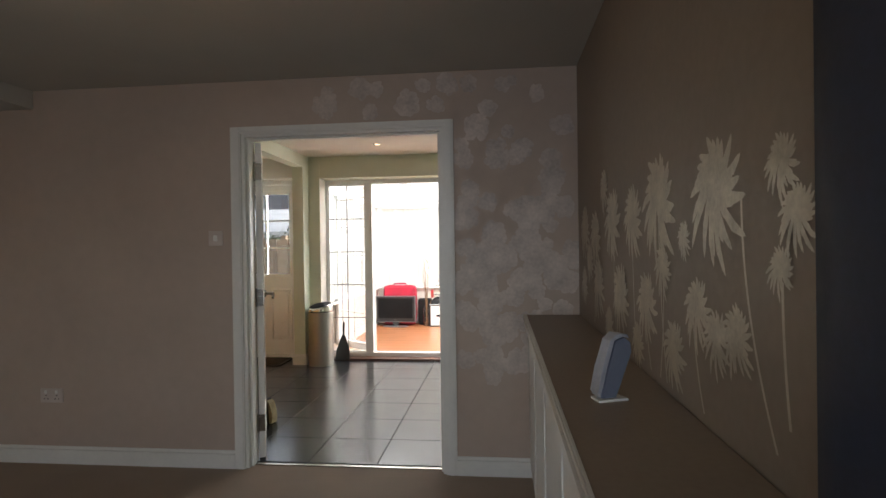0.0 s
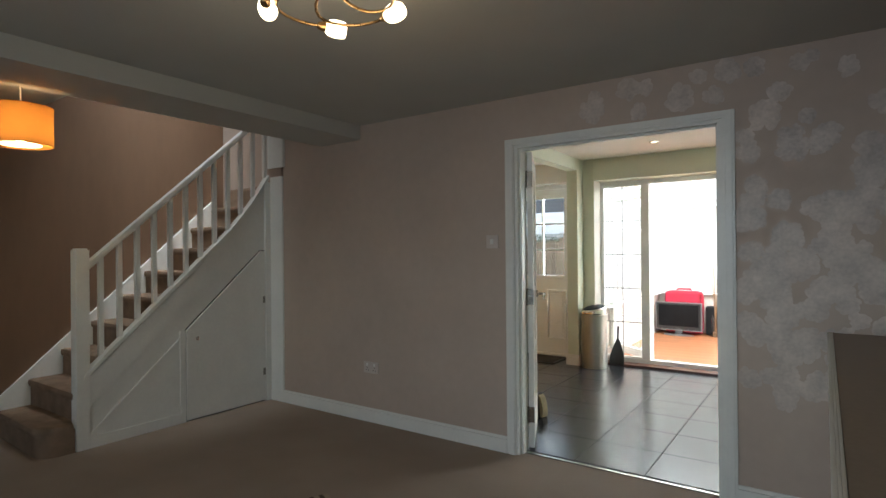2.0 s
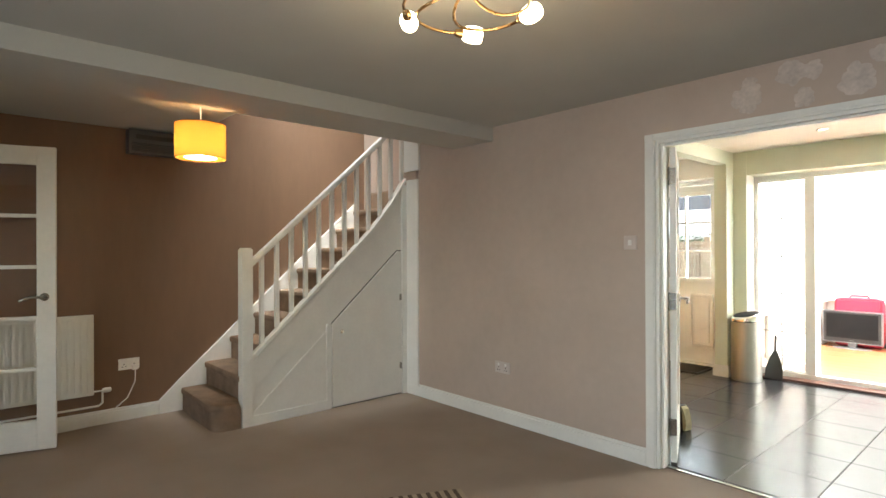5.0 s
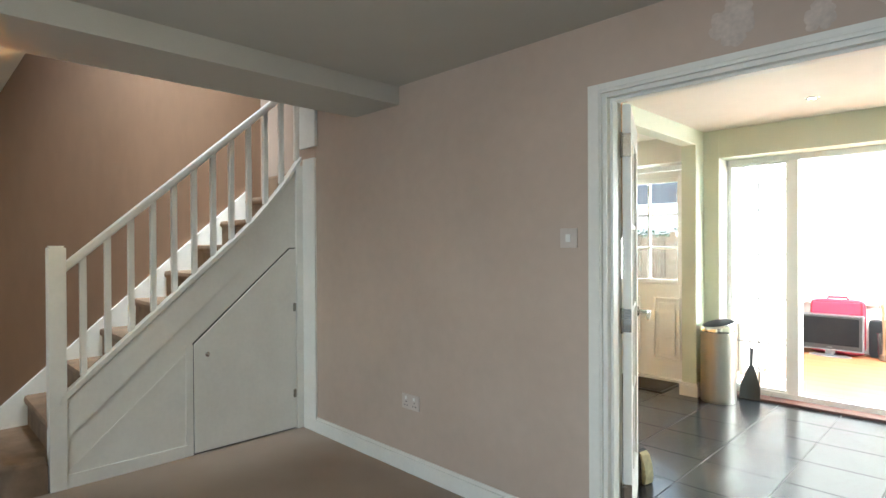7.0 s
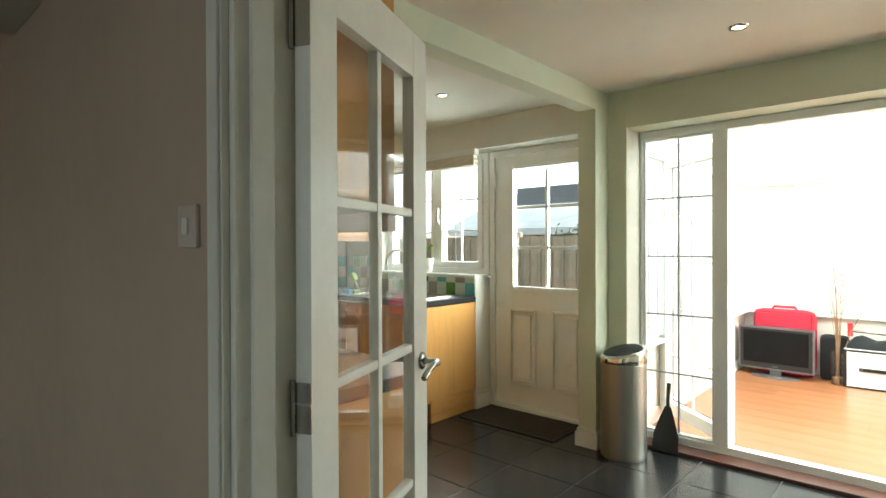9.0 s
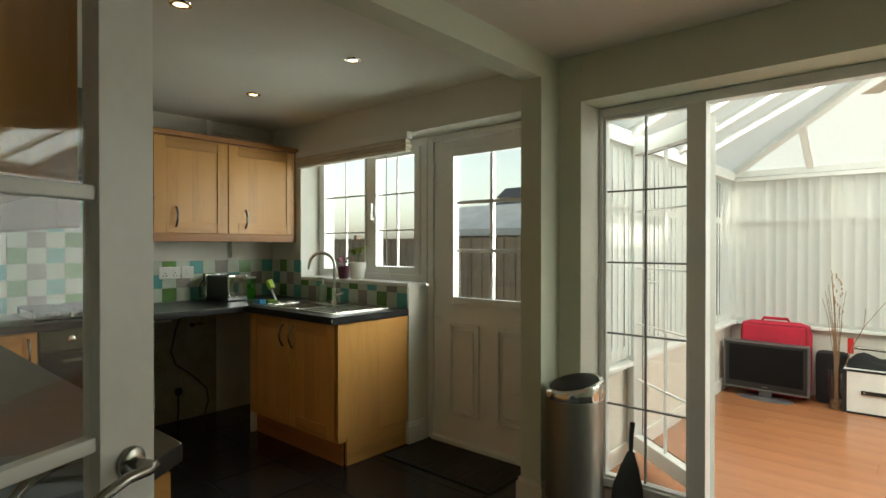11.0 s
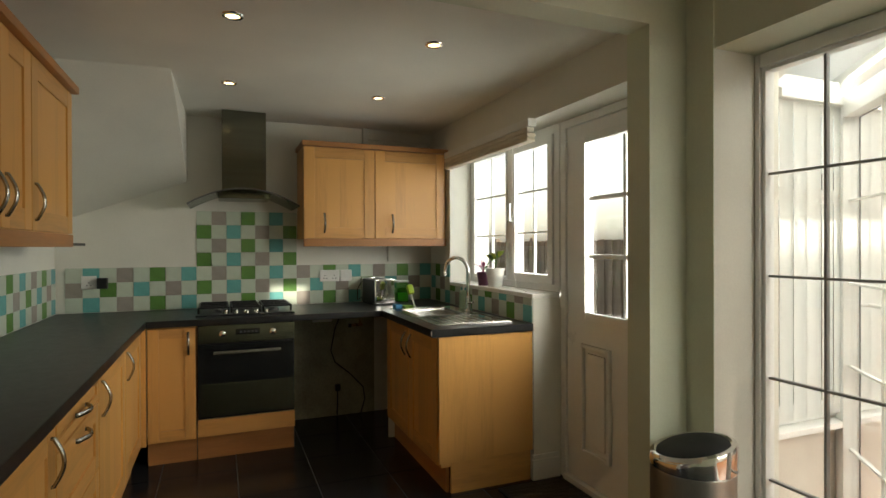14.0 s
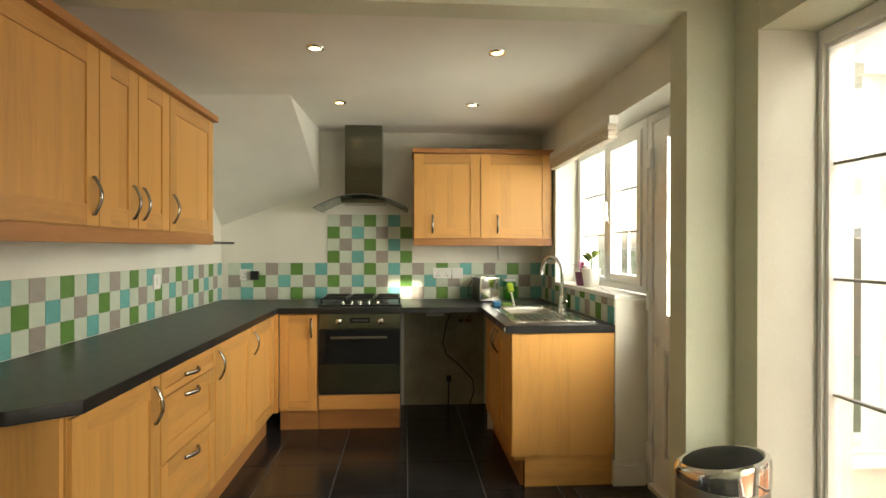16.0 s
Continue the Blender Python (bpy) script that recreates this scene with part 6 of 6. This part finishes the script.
for x in (-0.25, 0.0, 0.28):
    part("stud", lathe(B(), [(0.0, 0), (0.009, 0), (0.007, 0.004), (0.0, 0.005)], 12, pose(x, -0.1552, 0.17, 90, 0, 0)), CHROME, box_t)
bag = thing("black_bag", "slumped black bag lying on the white case", "bag", pose(-0.66, 9.03, CZ + 0.3402))
bm = B()
rows = []
for k in range(15):
    x = -0.36 + 0.72 * k / 14
    h_ = (0.10 + 0.03 * math.sin(k * 1.1)) * (1 - (abs(k - 7) / 7.6) ** 6)
    rows.append([bm.verts.new((x, 0.11 * math.cos(math.pi * q / 8), max(0.0, h_ * math.sin(math.pi * q / 8) ** 0.6))) for q in range(9)])
for a, b in zip(rows, rows[1:]):
    for q in range(8):
        bm.faces.new((a[q], a[q + 1], b[q + 1], b[q]))
bm.faces.new(rows[0])
bm.faces.new(rows[-1][::-1])
part("cloth", bm, mat("black_cloth", (0.012, 0.012, 0.013), 0.85, fine=200, bump=0.5), bag)
clamp = thing("red_clamp", "red metal clamp with a bar resting on the bag", "clamp", pose(-0.62, 9.0, CZ + 0.44))
RED = mat("red_paint", (0.50, 0.02, 0.02), 0.4, vary=0.1)
part("bar", tube(B(), [(-0.38, 0, 0.05), (0.2, 0, 0.03)], 0.012, 8), STEEL, clamp)
part("jaw", box(B(), 0.13, 0.17, -0.02, 0.02, -0.03, 0.14, 0.006), RED, clamp)
part("jaw", box(B(), -0.40, -0.36, -0.02, 0.02, 0.0, 0.12, 0.006), RED, clamp)
part("grip", tube(B(), [(0.15, 0, 0.14), (0.15, 0, 0.22)], 0.012, 8), BLACK, clamp)
floorbag = thing("black_bag", "small black bag on the floor behind the vase", "bag", pose(-1.12, 9.12, CZ))
part("cloth", box(B(), -0.12, 0.10, -0.08, 0.08, 0, 0.42, 0.04), bpy.data.materials["black_cloth"], floorbag)

# added out of view so that no sun patch falls on nib and jamb
solid("sun_stop_panel", box(B(), 1.16, 1.26, 6.87, 7.36, CZ, 2.1), UPVC, "unseen white panel that keeps the sun off the nib", "wall")

# ---- garden ----
GRASS = mat("winter_lawn", (0.10, 0.12, 0.05), 0.95, vary=0.3, scale=2, fine=80, bump=0.6)
solid("ground", box(box(B(), -400, 400, YO + 0.02, 800, -0.35, -0.16), 1.15, 400, -60, YO + 0.02, -0.35, -0.16), GRASS, "garden lawn reaching far back", "ground")
FENCE = mat("weathered_fence", (0.19, 0.14, 0.10), 0.9, vary=0.25, scale=4, fine=40, bump=0.4, per=0.5, stretch=(6, 6, 0.5))
BRICK_ = mat("rendered_wall", (0.40, 0.36, 0.31), 0.9, vary=0.1)
fence = thing("garden_fence", "weathered brown board fence behind the garden", "fence", pose(0, 0, -0.16))
fb = random.Random(3)
tmp_ = box(B(), -0.058, 0.058, -0.011, 0.011, 0, 1.0, 0.002)
fme = mesh_of("board", tmp_, FENCE, False)
for k in range(110):
    o = new("board", fme)
    o.parent = fence
    o.matrix_basis = pose(-13.5 + 0.115 * k, 11.2 + 0.022 * (k % 2), 0.0) @ Matrix.Diagonal((1, 1, 1.62 + fb.uniform(-0.012, 0.012), 1))
for k in range(8):
    part("post", box(B(), -13.4 + 1.8 * k, -13.3 + 1.8 * k, 11.25, 11.35, 0, 1.7, 0.004), FENCE, fence)
part("rail", box(B(), -13.5, -0.9, 11.24, 11.28, 1.2, 1.28), FENCE, fence)

# added beyond all views; its top trims the sunlight that reaches the kitchen
sun_cutoff = solid("sun_cutoff_wall", box(B(), 6.0, 6.2, -6, 30, -0.16, 2.45), BRICK_, "unseen plain rendered wall that cuts off the lowest sun", "wall")


def house(label, m, w_, d_, eave, ridge, wallm, roofm):
    h_ = thing("house", label, "house", m)
    part("wall", box(B(), 0, w_, 0, d_, 0, eave), wallm, h_)
    bm_ = B()
    prism(bm_, [(-0.3, eave - 0.05), (d_ / 2, ridge), (d_ + 0.3, eave - 0.05), (d_ + 0.3, eave + 0.1), (d_ / 2, ridge + 0.15), (-0.3, eave + 0.1)], -0.3, w_ + 0.3, "x")
    part("roof", bm_, roofm, h_)
    bm_ = B()
    prism(bm_, [(0.0, eave), (d_, eave), (d_ / 2, ridge - 0.02)], 0.01, w_ - 0.01, "x")
    part("gable", bm_, wallm, h_)
    return h_


ROOFT = mat("dark_roof_tile", (0.06, 0.058, 0.062), 0.8, vary=0.25, scale=2, fine=25, bump=0.5, stretch=(1, 1, 6))
BRICK = mat("pale_render", (0.40, 0.36, 0.31), 0.9, vary=0.1)
LIGHTR = mat("felt_roof", (0.42, 0.42, 0.42), 0.7, vary=0.15, scale=3)
SHEDW = mat("shed_boards", (0.22, 0.17, 0.12), 0.9, vary=0.2, stretch=(1, 1, 8))
shed = house("garden shed with a pale felt roof beyond the fence", pose(-9.4, 13.5, -0.16), 4.2, 2.6, 1.75, 2.35, SHEDW, LIGHTR)
house("grey-roofed bungalow far behind the fence", pose(-22.0, 31.0, -0.16), 12.0, 8.0, 2.6, 5.3, BRICK, ROOFT)
house("dark-roofed house far behind the fence", pose(-9.5, 28.0, -0.16), 9.0, 8.0, 2.4, 4.6, BRICK, ROOFT)
HEDGE = mat("hedge_leaf", (0.035, 0.055, 0.02), 0.6, vary=0.4, scale=12)
hedge = thing("hedge", "dark evergreen hedge above the fence", "hedge", pose(-4.6, 12.2, -0.16))
bm = B()
hr = random.Random(21)
for k in range(2600):
    x, y, z = hr.uniform(-1.3, 3.2), hr.gauss(0, 0.22), hr.uniform(0.6, 1.0)
    top_ = 1.85 + 0.16 * math.sin(x * 2.3) + 0.1 * math.sin(x * 7.1)
    z = top_ * z ** 0.6 + hr.gauss(0, 0.05)
    c_ = Vector((x, y, z))
    d1 = Vector((hr.gauss(0, 1), hr.gauss(0, 1), hr.gauss(0, 1))).normalized() * 0.035
    d2 = Vector((hr.gauss(0, 1), hr.gauss(0, 1), hr.gauss(0, 1))).normalized() * 0.022
    bm.faces.new([bm.verts.new(c_ - d1), bm.verts.new(c_ + d2), bm.verts.new(c_ + d1), bm.verts.new(c_ - d2)])
tagged(part("leaves", bm, HEDGE, hedge), kind="stuff")
bm = B()
for k in range(7):
    tube(bm, [(-1.1 + 0.65 * k, 0, 0), (-1.0 + 0.65 * k, 0.05, 0.9), (-1.15 + 0.65 * k, 0, 1.6)], 0.03, 6, 0.01)
part("stems", bm, mat("hedge_bark", (0.10, 0.08, 0.06), 0.9), hedge)

# ---- pieces ----
# splashback tiles: pale squares alternate with green, turquoise and taupe
PALE = mat("pale_mint_tile", (0.60, 0.66, 0.55), 0.16, vary=0.04, scale=9, bump=0.02, per=0.15)
TGREEN = mat("green_tile", (0.13, 0.27, 0.07), 0.16, vary=0.08, scale=9, bump=0.02, per=0.2)
TTURQ = mat("turquoise_tile", (0.16, 0.43, 0.41), 0.16, vary=0.08, scale=9, bump=0.02, per=0.2)
TTAUPE = mat("taupe_tile", (0.36, 0.32, 0.28), 0.16, vary=0.08, scale=9, bump=0.02, per=0.2)
TILE = 0.0965
tme = {}
for nm, m_ in (("p", PALE), ("g", TGREEN), ("t", TTURQ), ("b", TTAUPE)):
    tme[nm] = mesh_of("tile", box(B(), 0.0012, TILE - 0.0012, 0.002, 0.008, 0.0012, TILE - 0.0012, 0.0012), m_)
GROUTW = mat("pale_grout", (0.55, 0.55, 0.48), 0.9)


def tiling(name, label, m, cols, rows, cut=0.0, c0=0, r0=0):
    """Tiles on a wall, local x along it, facing +y; every other one coloured, in a run of three."""
    t_ = thing(name, label, "tiles", m, kind="structure")
    part("bed", box(B(), 0, cols * TILE, 0.0005, 0.0045, 0, rows * TILE if not cut else (rows - 1) * TILE + cut), GROUTW, t_)
    for r in range(rows):
        for c in range(cols):
            q = r + r0
            key = "p" if (q + c + c0) % 2 else "gtb"[((2 if q % 2 else 1) - (c + c0) // 2) % 3]
            o = new("tile", tme[key])
            o.parent = t_
            hgt = cut / TILE if cut and r == rows - 1 else 1.0
            o.matrix_basis = pose(c * TILE, 0, r * TILE) @ Matrix.Diagonal((1, 1, hgt, 1))
    return t_


tiling("splashback_west", "splashback of small green, turquoise, taupe and pale tiles", pose(XW, 6.095, WT + 0.001, 0, 0, -90), 26, 3)
tiling("splashback_hob", "tall splashback of mixed tiles behind the hob", pose(XW, 5.0335, WT + 0.001 + 3 * TILE, 0, 0, -90), 7, 4, c0=11, r0=3)
tiling("splashback_south", "splashback of mixed small tiles along the worktop", pose(XW + 0.01, YK, WT + 0.001), 30, 3)
tiling("splashback_window", "splashback of mixed small tiles below the sill", pose(-3.03, YN, WT + 0.001, 0, 0, 180), 12, 2, cut=0.04)
tiling("splashback_corner", "splashback of mixed small tiles beside the window", pose(-3.03 - 12 * TILE - 0.002, YN, WT + 0.001, 0, 0, 180), 4, 3)

# slate floor
FT = 0.398
fme_ = mesh_of("floor_tile", box(B(), 0.003, FT - 0.003, 0.003, FT - 0.003, -0.0038, 0.0, 0.0012), SLATE)
for i in range(15):
    for j in range(8):
        x, y = -4.997 + FT * i, 3.40 + FT * j
        if x > 0.9 or y > 6.1 + 0.25:
            continue
        x0_, x1_ = max(x, XW + 0.0), min(x + FT, 0.9)
        y0_, y1_ = max(y, 3.36), min(y + FT, 6.29)
        if x1_ - x0_ < 0.03 or y1_ - y0_ < 0.03:
            continue
        o = new("floor_tile", fme_)
        o.parent = floor_k
        o.matrix_basis = pose(x0_, y0_, FZ) @ Matrix.Diagonal(((x1_ - x0_) / FT, (y1_ - y0_) / FT, 1, 1))
# laminate boards
lme = mesh_of("laminate_board", box(B(), 0.0003, 1.2 - 0.0003, 0.0003, 0.19 - 0.0003, -0.010, 0.0), LAMINATE, False)
lr = random.Random(5)
for j in range(15):
    y = YO + 0.001 + 0.19 * j
    off = lr.uniform(0, 1.1)
    for i in range(4):
        x0_ = -1.93 - off + 1.2 * i
        a, b = max(x0_, -1.93), min(x0_ + 1.2, 1.2)
        if b - a < 0.05:
            continue
        o = new("laminate_board", lme)
        o.parent = floor_c
        o.matrix_basis = pose(a, y, CZ) @ Matrix.Diagonal(((b - a) / 1.2, 1, 1, 1))
